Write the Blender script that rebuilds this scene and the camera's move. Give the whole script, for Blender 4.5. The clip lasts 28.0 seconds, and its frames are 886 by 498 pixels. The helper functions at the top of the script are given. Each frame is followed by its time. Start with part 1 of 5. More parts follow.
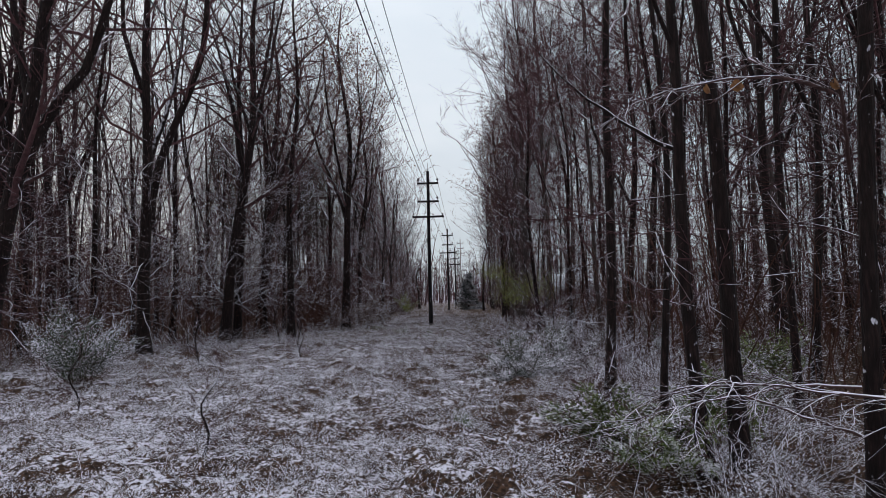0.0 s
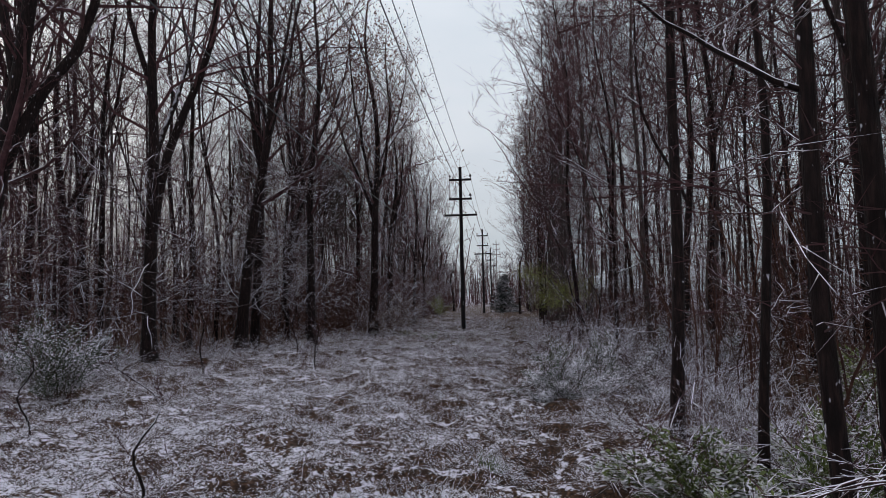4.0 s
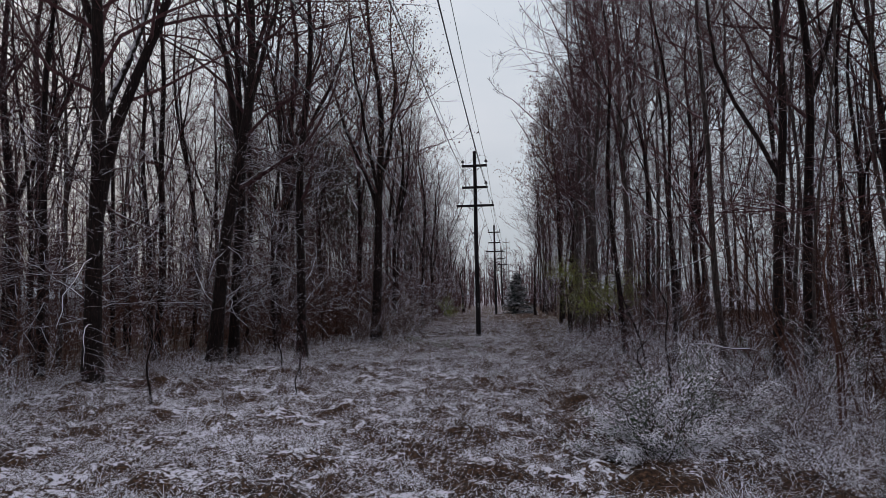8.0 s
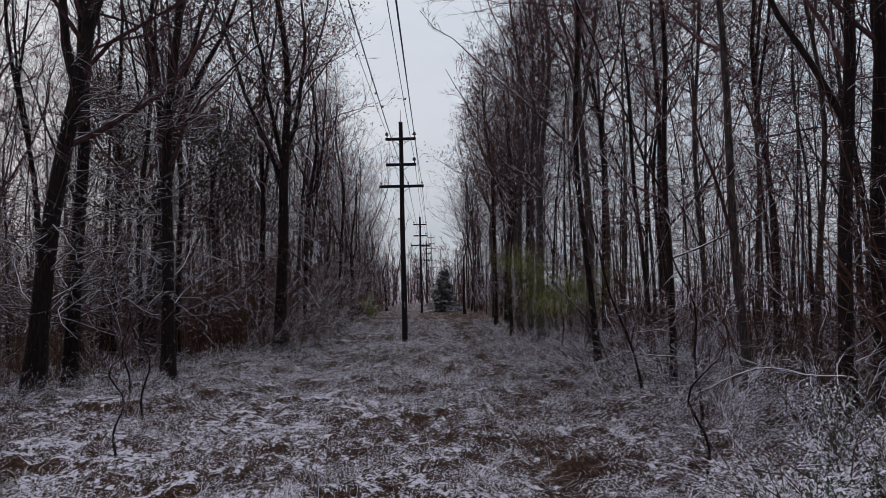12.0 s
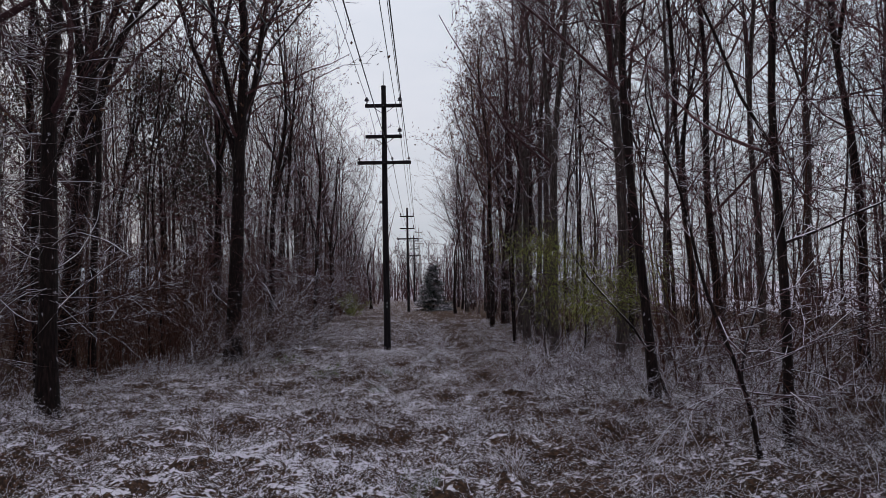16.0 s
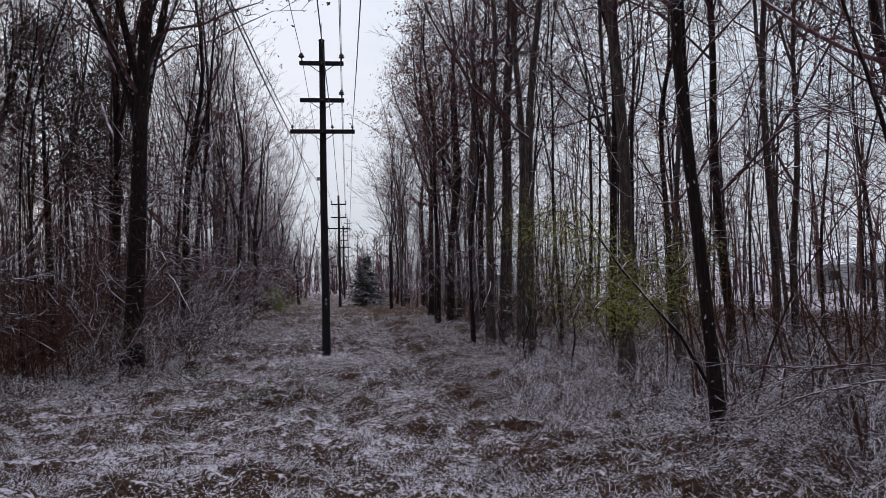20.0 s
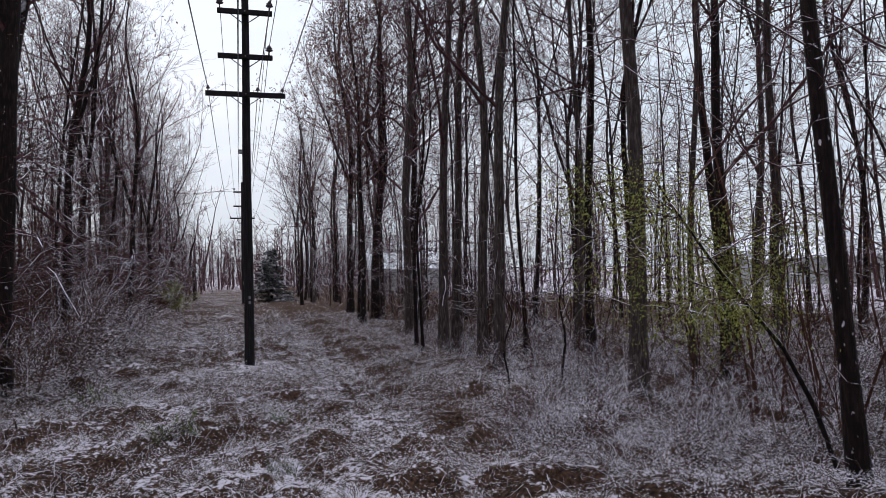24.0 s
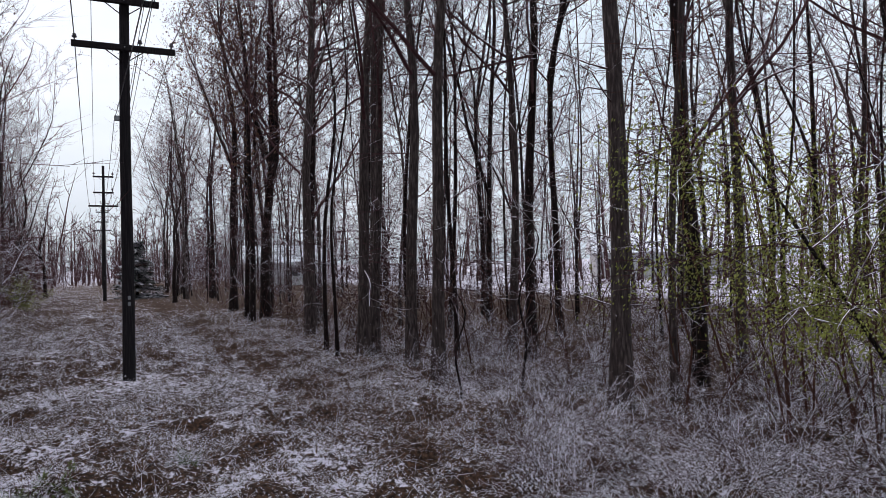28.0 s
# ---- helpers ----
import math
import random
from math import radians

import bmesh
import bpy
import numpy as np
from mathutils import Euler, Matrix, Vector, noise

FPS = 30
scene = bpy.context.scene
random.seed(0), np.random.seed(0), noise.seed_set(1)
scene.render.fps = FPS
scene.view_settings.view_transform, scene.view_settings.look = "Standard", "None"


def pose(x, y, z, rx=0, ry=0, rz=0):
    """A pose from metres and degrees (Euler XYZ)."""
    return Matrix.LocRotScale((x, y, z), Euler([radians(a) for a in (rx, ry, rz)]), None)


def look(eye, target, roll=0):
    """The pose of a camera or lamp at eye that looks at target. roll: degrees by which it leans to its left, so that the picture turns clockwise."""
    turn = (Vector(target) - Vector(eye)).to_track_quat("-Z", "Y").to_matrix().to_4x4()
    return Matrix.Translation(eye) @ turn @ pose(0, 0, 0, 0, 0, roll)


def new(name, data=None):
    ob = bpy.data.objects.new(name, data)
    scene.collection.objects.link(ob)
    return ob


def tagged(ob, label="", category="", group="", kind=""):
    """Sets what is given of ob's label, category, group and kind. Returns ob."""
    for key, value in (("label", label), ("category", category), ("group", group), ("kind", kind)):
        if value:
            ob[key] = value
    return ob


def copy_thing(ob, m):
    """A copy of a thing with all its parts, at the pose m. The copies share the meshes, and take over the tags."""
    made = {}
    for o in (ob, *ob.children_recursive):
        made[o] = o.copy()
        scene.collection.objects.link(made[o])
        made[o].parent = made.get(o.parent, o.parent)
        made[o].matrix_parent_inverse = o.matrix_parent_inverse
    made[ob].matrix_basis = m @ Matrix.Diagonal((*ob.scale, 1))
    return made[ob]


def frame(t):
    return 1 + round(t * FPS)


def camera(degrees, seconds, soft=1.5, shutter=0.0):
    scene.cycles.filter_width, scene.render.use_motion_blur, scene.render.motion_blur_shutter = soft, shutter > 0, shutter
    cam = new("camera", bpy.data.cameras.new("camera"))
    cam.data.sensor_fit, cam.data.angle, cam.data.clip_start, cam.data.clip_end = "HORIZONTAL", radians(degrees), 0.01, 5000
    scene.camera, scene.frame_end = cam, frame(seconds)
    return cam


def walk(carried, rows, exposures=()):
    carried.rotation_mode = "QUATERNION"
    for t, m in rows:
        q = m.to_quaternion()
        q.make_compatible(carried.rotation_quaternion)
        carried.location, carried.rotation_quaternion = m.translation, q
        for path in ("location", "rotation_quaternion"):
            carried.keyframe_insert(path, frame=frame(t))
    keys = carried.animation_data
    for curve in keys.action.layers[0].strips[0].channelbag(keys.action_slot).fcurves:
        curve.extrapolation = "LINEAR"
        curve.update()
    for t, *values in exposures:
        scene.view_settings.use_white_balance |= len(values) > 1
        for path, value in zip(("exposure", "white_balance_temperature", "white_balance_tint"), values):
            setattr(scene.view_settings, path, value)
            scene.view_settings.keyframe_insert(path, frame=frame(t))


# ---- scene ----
import collections

cam = camera(64.46, 28.0, 0.8)
METRES, EYE, TILT = 27.0, 2.016, 4.98
ROWS = [
    (0.0, 0.0, 0.0, 0.0, 0.2, -1.42, 1.39),
    (0.5, 0.0022, 0.0083, -0.0004, 0.53, -1.38, 1.41),
    (1.0, 0.0045, 0.0164, -0.0009, 0.9, -1.35, 1.48),
    (1.5, 0.0065, 0.0252, -0.0016, 1.29, -1.32, 1.52),
    (2.0, 0.008, 0.035, -0.002, 1.68, -1.29, 1.53),
    (2.5, 0.0088, 0.0459, -0.0028, 2.07, -1.26, 1.54),
    (3.0, 0.0089, 0.0582, -0.0032, 2.49, -1.26, 1.6),
    (3.5, 0.008, 0.0715, -0.0043, 2.88, -1.21, 1.56),
    (5.5, -0.0015, 0.1424, -0.0073, 3.59, -1.22, 1.48),
    (6.0, -0.0043, 0.1635, -0.0086, 3.65, -1.22, 1.47),
    (6.5, -0.0066, 0.185, -0.0104, 3.73, -1.23, 1.51),
    (7.0, -0.0091, 0.2072, -0.0123, 3.8, -1.24, 1.52),
    (7.5, -0.0112, 0.2305, -0.0143, 3.87, -1.24, 1.55),
    (8.0, -0.0135, 0.254, -0.0165, 3.72, -1.25, 1.51),
    (8.5, -0.0153, 0.2787, -0.0186, 3.2, -1.3, 1.46),
    (9.0, -0.0171, 0.3042, -0.0209, 2.51, -1.35, 1.35),
    (9.5, -0.0193, 0.33, -0.0231, 1.28, -1.42, 1.27),
    (10.0, -0.0204, 0.3559, -0.0258, -0.66, -1.49, 1.17),
    (10.5, -0.0226, 0.3814, -0.0276, -2.38, -1.63, 1.06),
    (11.0, -0.0229, 0.4071, -0.0299, -2.65, -1.65, 1.11),
    (11.5, -0.023, 0.4322, -0.0323, -2.63, -1.62, 1.16),
    (12.0, -0.0227, 0.4571, -0.0343, -2.55, -1.62, 1.17),
    (12.5, -0.0222, 0.4828, -0.0366, -2.5, -1.63, 1.14),
    (14.5, -0.0199, 0.578, -0.0435, -2.48, -1.75, 0.98),
    (15.0, -0.0191, 0.6, -0.0454, -2.79, -1.8, 0.93),
    (15.5, -0.0188, 0.6209, -0.0473, -3.16, -1.84, 0.88),
    (16.0, -0.0188, 0.6408, -0.0491, -3.55, -1.89, 0.84),
    (16.5, -0.0193, 0.66, -0.0507, -3.94, -1.94, 0.83),
    (17.0, -0.02, 0.6786, -0.0523, -4.63, -2.02, 0.81),
    (17.5, -0.0216, 0.6965, -0.0538, -5.39, -2.12, 0.79),
    (18.0, -0.0242, 0.7139, -0.0553, -6.17, -2.18, 0.68),
    (18.5, -0.0271, 0.7314, -0.0569, -7.01, -2.25, 0.63),
    (19.0, -0.0301, 0.7478, -0.0579, -7.88, -2.37, 0.58),
    (19.5, -0.0331, 0.7645, -0.0591, -8.73, -2.48, 0.57),
    (20.0, -0.0367, 0.7806, -0.0607, -9.58, -2.53, 0.5),
    (20.5, -0.0402, 0.7968, -0.0622, -10.42, -2.58, 0.4),
    (21.0, -0.0437, 0.8124, -0.0636, -11.27, -2.67, 0.35),
    (21.5, -0.047, 0.8278, -0.0648, -12.13, -2.75, 0.31),
    (23.5, -0.0612, 0.8836, -0.0693, -16.71, -2.97, -0.15),
    (24.0, -0.0636, 0.8974, -0.0705, -17.88, -3.0, -0.25),
    (24.5, -0.066, 0.9108, -0.0714, -19.04, -3.06, -0.35),
    (25.0, -0.0678, 0.9239, -0.0721, -20.17, -3.14, -0.4),
    (25.5, -0.07, 0.9371, -0.0732, -21.31, -3.17, -0.5),
    (26.0, -0.0721, 0.95, -0.0741, -22.6, -3.21, -0.61),
    (26.5, -0.073, 0.9628, -0.0751, -23.92, -3.26, -0.71),
    (27.0, -0.074, 0.9754, -0.076, -25.31, -3.3, -0.85),
    (27.5, -0.0752, 0.986, -0.0766, -26.69, -3.33, -0.94),
    (28.0, -0.0753, 0.9888, -0.0774, -28.13, -3.41, -1.04),
]
EXPOSURES = [(0.0, -0.25, 6800, 22), (6.0, -0.47, 6850, 24), (11.0, -0.53, 6850, 26), (17.0, -0.34, 6900, 28), (20.0, -0.16, 6900, 28), (24.0, 0.06, 6850, 27), (28.0, 0.12, 6800, 26)]
walk(cam, [(t, pose(0, 0, EYE, TILT, 0, 0) @ pose(METRES * x, METRES * y, METRES * z, 90 + pitch, roll, yaw)) for t, x, y, z, yaw, pitch, roll in ROWS], EXPOSURES)

# ---- sky and light: thin overcast, the sun low behind the woods ahead to the side ----
SUN_EL, SUN_AZ = radians(17), radians(-38)
world = bpy.data.worlds.new("overcast_sky")
scene.world = world
world.use_nodes = True
wt = world.node_tree
wt.nodes.clear()
w_out = wt.nodes.new("ShaderNodeOutputWorld")
w_bg = wt.nodes.new("ShaderNodeBackground")
w_sky = wt.nodes.new("ShaderNodeTexSky")
w_sky.sky_type = "NISHITA"
w_sky.sun_disc = False
w_sky.sun_elevation, w_sky.sun_rotation = SUN_EL, SUN_AZ
w_sky.air_density, w_sky.dust_density, w_sky.ozone_density = 1.0, 2.0, 1.5
w_co = wt.nodes.new("ShaderNodeTexCoord")
w_map = wt.nodes.new("ShaderNodeMapping")
w_map.inputs["Scale"].default_value = (1.0, 1.0, 3.0)
w_noise = wt.nodes.new("ShaderNodeTexNoise")
w_noise.inputs["Scale"].default_value = 2.2
w_noise.inputs["Detail"].default_value = 5.0
w_ramp = wt.nodes.new("ShaderNodeValToRGB")
w_ramp.color_ramp.elements[0].position, w_ramp.color_ramp.elements[0].color = 0.3, (5.12, 6.58, 7.2, 1)
w_ramp.color_ramp.elements[1].position, w_ramp.color_ramp.elements[1].color = 0.75, (7.15, 8.48, 8.9, 1)
w_mix = wt.nodes.new("ShaderNodeMixRGB")
w_mix.inputs[0].default_value = 0.93
wt.links.new(w_co.outputs["Generated"], w_map.inputs["Vector"])
wt.links.new(w_map.outputs["Vector"], w_noise.inputs["Vector"])
wt.links.new(w_noise.outputs["Fac"], w_ramp.inputs["Fac"])
wt.links.new(w_sky.outputs["Color"], w_mix.inputs[1])
wt.links.new(w_ramp.outputs["Color"], w_mix.inputs[2])
wt.links.new(w_mix.outputs["Color"], w_bg.inputs["Color"])
w_xyz = wt.nodes.new("ShaderNodeSeparateXYZ")
wt.links.new(w_co.outputs["Generated"], w_xyz.inputs[0])
w_up = wt.nodes.new("ShaderNodeMath")
w_up.operation, w_up.use_clamp = "MAXIMUM", False
w_up.inputs[1].default_value = 0.0
wt.links.new(w_xyz.outputs["Z"], w_up.inputs[0])
w_rise = wt.nodes.new("ShaderNodeMath")
w_rise.operation = "MULTIPLY_ADD"
w_rise.inputs[1].default_value, w_rise.inputs[2].default_value = 0.095, 0.106
wt.links.new(w_up.outputs[0], w_rise.inputs[0])
wt.links.new(w_rise.outputs[0], w_bg.inputs["Strength"])
wt.links.new(w_bg.outputs["Background"], w_out.inputs["Surface"])
sun = new("sun", bpy.data.lights.new("sun", "SUN"))
sun.data.energy, sun.data.angle, sun.data.color = 0.9, radians(40), (1.0, 0.84, 0.76)
sun.matrix_basis = look((0, 0, 0), (-math.sin(SUN_AZ) * math.cos(SUN_EL), -math.cos(SUN_AZ) * math.cos(SUN_EL), -math.sin(SUN_EL)))


# ---- materials ----
def mat(name, rough=0.9):
    m = bpy.data.materials.new(name)
    m.use_nodes = True
    nt = m.node_tree
    b = nt.nodes["Principled BSDF"]
    b.inputs["Roughness"].default_value = rough
    b.inputs["Specular IOR Level"].default_value = 0.25
    return m, nt, b


def node(nt, kind, **inputs):
    n = nt.nodes.new(kind)
    for k, v in inputs.items():
        n.inputs[k.replace("_", " ")].default_value = v
    return n


def ramp(nt, src, stops):
    r = nt.nodes.new("ShaderNodeValToRGB")
    while len(r.color_ramp.elements) < len(stops):
        r.color_ramp.elements.new(0.5)
    for e, (p, c) in zip(r.color_ramp.elements, stops):
        e.position, e.color = p, (*c, 1) if len(c) == 3 else c
    nt.links.new(src, r.inputs["Fac"])
    return r.outputs["Color"]


def mix(nt, fac, a, b):
    n = nt.nodes.new("ShaderNodeMixRGB")
    for i, v in ((0, fac), (1, a), (2, b)):
        if isinstance(v, (int, float)):
            n.inputs[i].default_value = v
        elif isinstance(v, tuple):
            n.inputs[i].default_value = (*v, 1)
        else:
            nt.links.new(v, n.inputs[i])
    return n.outputs["Color"]


def math_node(nt, op, a, b=0.0, clamp=False):
    n = nt.nodes.new("ShaderNodeMath")
    n.operation, n.use_clamp = op, clamp
    for i, v in ((0, a), (1, b)):
        if isinstance(v, (int, float)):
            n.inputs[i].default_value = v
        else:
            nt.links.new(v, n.inputs[i])
    return n.outputs[0]


def noise_out(nt, scale, detail=3.0, stretch=None, coord="Object"):
    co = nt.nodes.new("ShaderNodeTexCoord")
    src = co.outputs[coord]
    if stretch:
        mp = node(nt, "ShaderNodeMapping", Scale=stretch)
        nt.links.new(src, mp.inputs["Vector"])
        src = mp.outputs["Vector"]
    n = node(nt, "ShaderNodeTexNoise", Scale=scale, Detail=detail)
    nt.links.new(src, n.inputs["Vector"])
    return n.outputs["Fac"]


def snow_on(nt, low, high, jitter=0.5, scale=6.0, chance=0.0):
    """How much snow lies on a face: it settles on what faces up, unevenly."""
    g = nt.nodes.new("ShaderNodeNewGeometry")
    s = nt.nodes.new("ShaderNodeSeparateXYZ")
    nt.links.new(g.outputs["Normal"], s.inputs[0])
    n = noise_out(nt, scale, 3.0)
    v = math_node(nt, "ADD", s.outputs["Z"], math_node(nt, "MULTIPLY", math_node(nt, "SUBTRACT", n, 0.5), 2 * jitter))
    if chance:
        island = nt.nodes.new("ShaderNodeNewGeometry").outputs["Random Per Island"]
        v = math_node(nt, "ADD", v, math_node(nt, "MULTIPLY", math_node(nt, "SUBTRACT", island, 0.5), 2 * chance))
    return math_node(nt, "DIVIDE", math_node(nt, "SUBTRACT", v, low), high - low, True)


SNOW = (0.85, 0.80, 0.89)


def bump(nt, b, height, strength, distance=0.02):
    n = node(nt, "ShaderNodeBump", Strength=strength, Distance=distance)
    nt.links.new(height, n.inputs["Height"])
    nt.links.new(n.outputs["Normal"], b.inputs["Normal"])


def snowy(name, stops, snow=(0.25, 0.6), jitter=0.5, scale=6.0, grain=9.0, stretch=None, rand=0.3, rough=0.9, relief=0.0, island=False, chance=0.0):
    """A matt natural surface in several tones, with snow where it faces up."""
    m, nt, b = mat(name, rough)
    n = noise_out(nt, grain, 4.0, stretch)
    base = ramp(nt, n, stops)
    if rand:
        if island:
            r = nt.nodes.new("ShaderNodeNewGeometry").outputs["Random Per Island"]
        else:
            r = nt.nodes.new("ShaderNodeObjectInfo").outputs["Random"]
        hsv = node(nt, "ShaderNodeHueSaturation")
        nt.links.new(base, hsv.inputs["Color"])
        nt.links.new(math_node(nt, "ADD", math_node(nt, "MULTIPLY", r, 2 * rand), 1 - rand), hsv.inputs["Value"])
        base = hsv.outputs["Color"]
    if snow:
        base = mix(nt, snow_on(nt, snow[0], snow[1], jitter, scale, chance), base, SNOW)
    nt.links.new(base, b.inputs["Base Color"])
    if relief:
        bump(nt, b, n, relief)
    return m


def bark_mat(name, dark, light, flecks=0.66):
    m, nt, b = mat(name, 0.92)
    ridges = noise_out(nt, 9.0, 5.0, (3.2, 3.2, 0.55))
    stains = noise_out(nt, 1.3, 3.0)
    base = ramp(nt, ridges, [(0.32, tuple(0.45 * c for c in dark)), (0.5, dark), (0.72, light)])
    base = mix(nt, ramp(nt, stains, [(0.45, (0, 0, 0)), (0.75, (0.35, 0.35, 0.35))]), base, (0.03, 0.02, 0.016))
    spots = noise_out(nt, 17.0, 2.0, (1.0, 1.0, 0.5))
    base = mix(nt, ramp(nt, spots, [(flecks, (0, 0, 0)), (flecks + 0.06, (0.8, 0.8, 0.8))]), base, SNOW)
    base = mix(nt, snow_on(nt, 0.35, 0.65, 0.3, 8.0), base, SNOW)
    nt.links.new(base, b.inputs["Base Color"])
    bump(nt, b, ridges, 0.9, 0.03)
    return m


BARK = bark_mat("bark_dark", (0.011, 0.005, 0.0048), (0.032, 0.016, 0.014), 0.7)
BARK_GREY = bark_mat("bark_grey", (0.052, 0.037, 0.035), (0.13, 0.10, 0.095), 0.73)
TWIG = snowy("twig", [(0.3, (0.044, 0.017, 0.019)), (0.7, (0.11, 0.05, 0.053))], (0.55, 0.95), 0.7, 2.5)
TWIG_RED = snowy("russet_twig", [(0.3, (0.045, 0.016, 0.012)), (0.7, (0.12, 0.052, 0.036))], (0.85, 1.25), 0.6, 2.5)
TWIG_LEAFY = snowy("withered_leaf", [(0.3, (0.07, 0.034, 0.022)), (0.7, (0.16, 0.082, 0.048))], (0.7, 1.1), 0.5, 4.0, rand=0.35, island=True)
SPRAY = snowy("snow_lined_branch", [(0.3, (0.03, 0.012, 0.012)), (0.7, (0.075, 0.035, 0.033))], (0.35, 0.62), 0.32, 4.0)
LADEN = snowy("snow_laden_stem", [(0.3, (0.03, 0.014, 0.013)), (0.7, (0.075, 0.04, 0.036))], (0.3, 0.52), 0.5, 5.0)
SHRUB = snowy("shrub_stem", [(0.3, (0.06, 0.032, 0.03)), (0.7, (0.13, 0.07, 0.066))], (0.36, 0.6), 0.7, 3.0)
GRASS = snowy("dry_grass", [(0.25, (0.055, 0.026, 0.017)), (0.5, (0.12, 0.068, 0.042)), (0.75, (0.20, 0.13, 0.082))], (0.28, 0.48), 0.8, 1.1, 0.7, rand=0.4, island=True)
GRASS_BROWN = snowy("rusty_grass", [(0.3, (0.045, 0.022, 0.013)), (0.6, (0.11, 0.058, 0.034)), (0.8, (0.17, 0.10, 0.06))], (0.62, 0.95), 0.6, 1.5, 0.8, rand=0.4, island=True)
GRASS_OLIVE = snowy("olive_straw_grass", [(0.25, (0.07, 0.048, 0.024)), (0.5, (0.15, 0.11, 0.058)), (0.75, (0.24, 0.18, 0.10))], (0.45, 0.7), 0.7, 1.3, 0.8, rand=0.4, island=True)
WEED_WARM = snowy("straw_leaf", [(0.3, (0.07, 0.04, 0.022)), (0.7, (0.18, 0.115, 0.062))], (0.42, 0.66), 0.7, 3.0, 1.0, rand=0.4, island=True, chance=0.5)
SEDGE = snowy("green_sedge", [(0.3, (0.04, 0.06, 0.02)), (0.7, (0.10, 0.13, 0.045))], (0.55, 0.95), 0.6, 3.0, 2.0, rand=0.35, island=True)
POD = snowy("seed_pod", [(0.3, (0.02, 0.013, 0.012)), (0.7, (0.05, 0.032, 0.028))], None, grain=20.0, rand=0.1)
WEED_LEAF = snowy("weed_leaf", [(0.3, (0.035, 0.016, 0.011)), (0.7, (0.10, 0.055, 0.036))], (0.30, 0.5), 0.8, 3.0, 1.0, rand=0.4, island=True, chance=0.5)
WEED = snowy("weed_stem", [(0.3, (0.065, 0.036, 0.030)), (0.7, (0.16, 0.10, 0.075))], (0.1, 0.35), 0.7, 1.6, 1.0, rand=0.4, island=True)
LEAF = snowy("evergreen_leaf", [(0.3, (0.075, 0.105, 0.028)), (0.7, (0.17, 0.20, 0.055))], (0.75, 1.1), 0.55, 2.5, 2.0, rand=0.4, island=True, rough=0.6)
LEAF_SNOWY = snowy("snow_covered_leaf", [(0.3, (0.025, 0.045, 0.02)), (0.7, (0.07, 0.10, 0.042))], (0.45, 0.72), 0.35, 2.5, 2.0, rand=0.4, island=True, rough=0.6)
LEAF_YELLOW = snowy("yellow_green_leaf", [(0.3, (0.15, 0.17, 0.032)), (0.7, (0.29, 0.30, 0.06))], (1.0, 1.25), 0.3, 3.0, 1.5, rand=0.35, island=True, rough=0.6)
LEAF_BROWN = snowy("dead_leaf", [(0.3, (0.11, 0.045, 0.02)), (0.7, (0.24, 0.11, 0.045))], (0.6, 0.9), 0.3, 9.0, 14.0, rand=0.2)
NEEDLE = snowy("conifer_needle", [(0.3, (0.010, 0.022, 0.018)), (0.7, (0.028, 0.046, 0.036))], (0.8, 1.15), 0.5, 1.5, 2.0, rand=0.3, island=True)
NEEDLE_DULL = snowy("dull_pine_needle", [(0.3, (0.022, 0.019, 0.014)), (0.7, (0.055, 0.042, 0.03))], (0.85, 1.2), 0.5, 1.5, 2.0, rand=0.3, island=True)
POLE_WOOD = snowy("creosoted_wood", [(0.3, (0.008, 0.006, 0.008)), (0.5, (0.015, 0.012, 0.014)), (0.75, (0.032, 0.027, 0.029))], None, grain=7.0, stretch=(6, 6, 0.35), rand=0.1, rough=0.95, relief=0.5)
POLE_GREY = snowy("weathered_pole_wood", [(0.3, (0.16, 0.15, 0.15)), (0.7, (0.30, 0.29, 0.28))], None, grain=6.0, stretch=(6, 6, 0.35), rand=0.1, relief=0.4)
PORCELAIN = mat("brown_porcelain", 0.3)[0]
PORCELAIN.node_tree.nodes["Principled BSDF"].inputs["Base Color"].default_value = (0.07, 0.07, 0.08, 1)
STEEL = mat("galvanised_steel", 0.5)[0]
STEEL.node_tree.nodes["Principled BSDF"].inputs["Base Color"].default_value = (0.22, 0.23, 0.24, 1)
STEEL.node_tree.nodes["Principled BSDF"].inputs["Metallic"].default_value = 0.8
WIRE = mat("wire", 0.5)[0]
WIRE.node_tree.nodes["Principled BSDF"].inputs["Base Color"].default_value = (0.05, 0.055, 0.06, 1)
SIDING = snowy("pale_siding", [(0.4, (0.42, 0.42, 0.42)), (0.6, (0.5, 0.5, 0.5))], None, grain=3.0, rand=0.05)
ROOF_SNOW = snowy("snowy_roof", [(0.4, (0.74, 0.77, 0.82)), (0.6, (0.82, 0.85, 0.88))], None, grain=1.0, rand=0.0)
WINDOW_DARK = mat("window_glass", 0.1)[0]
WINDOW_DARK.node_tree.nodes["Principled BSDF"].inputs["Base Color"].default_value = (0.03, 0.035, 0.04, 1)


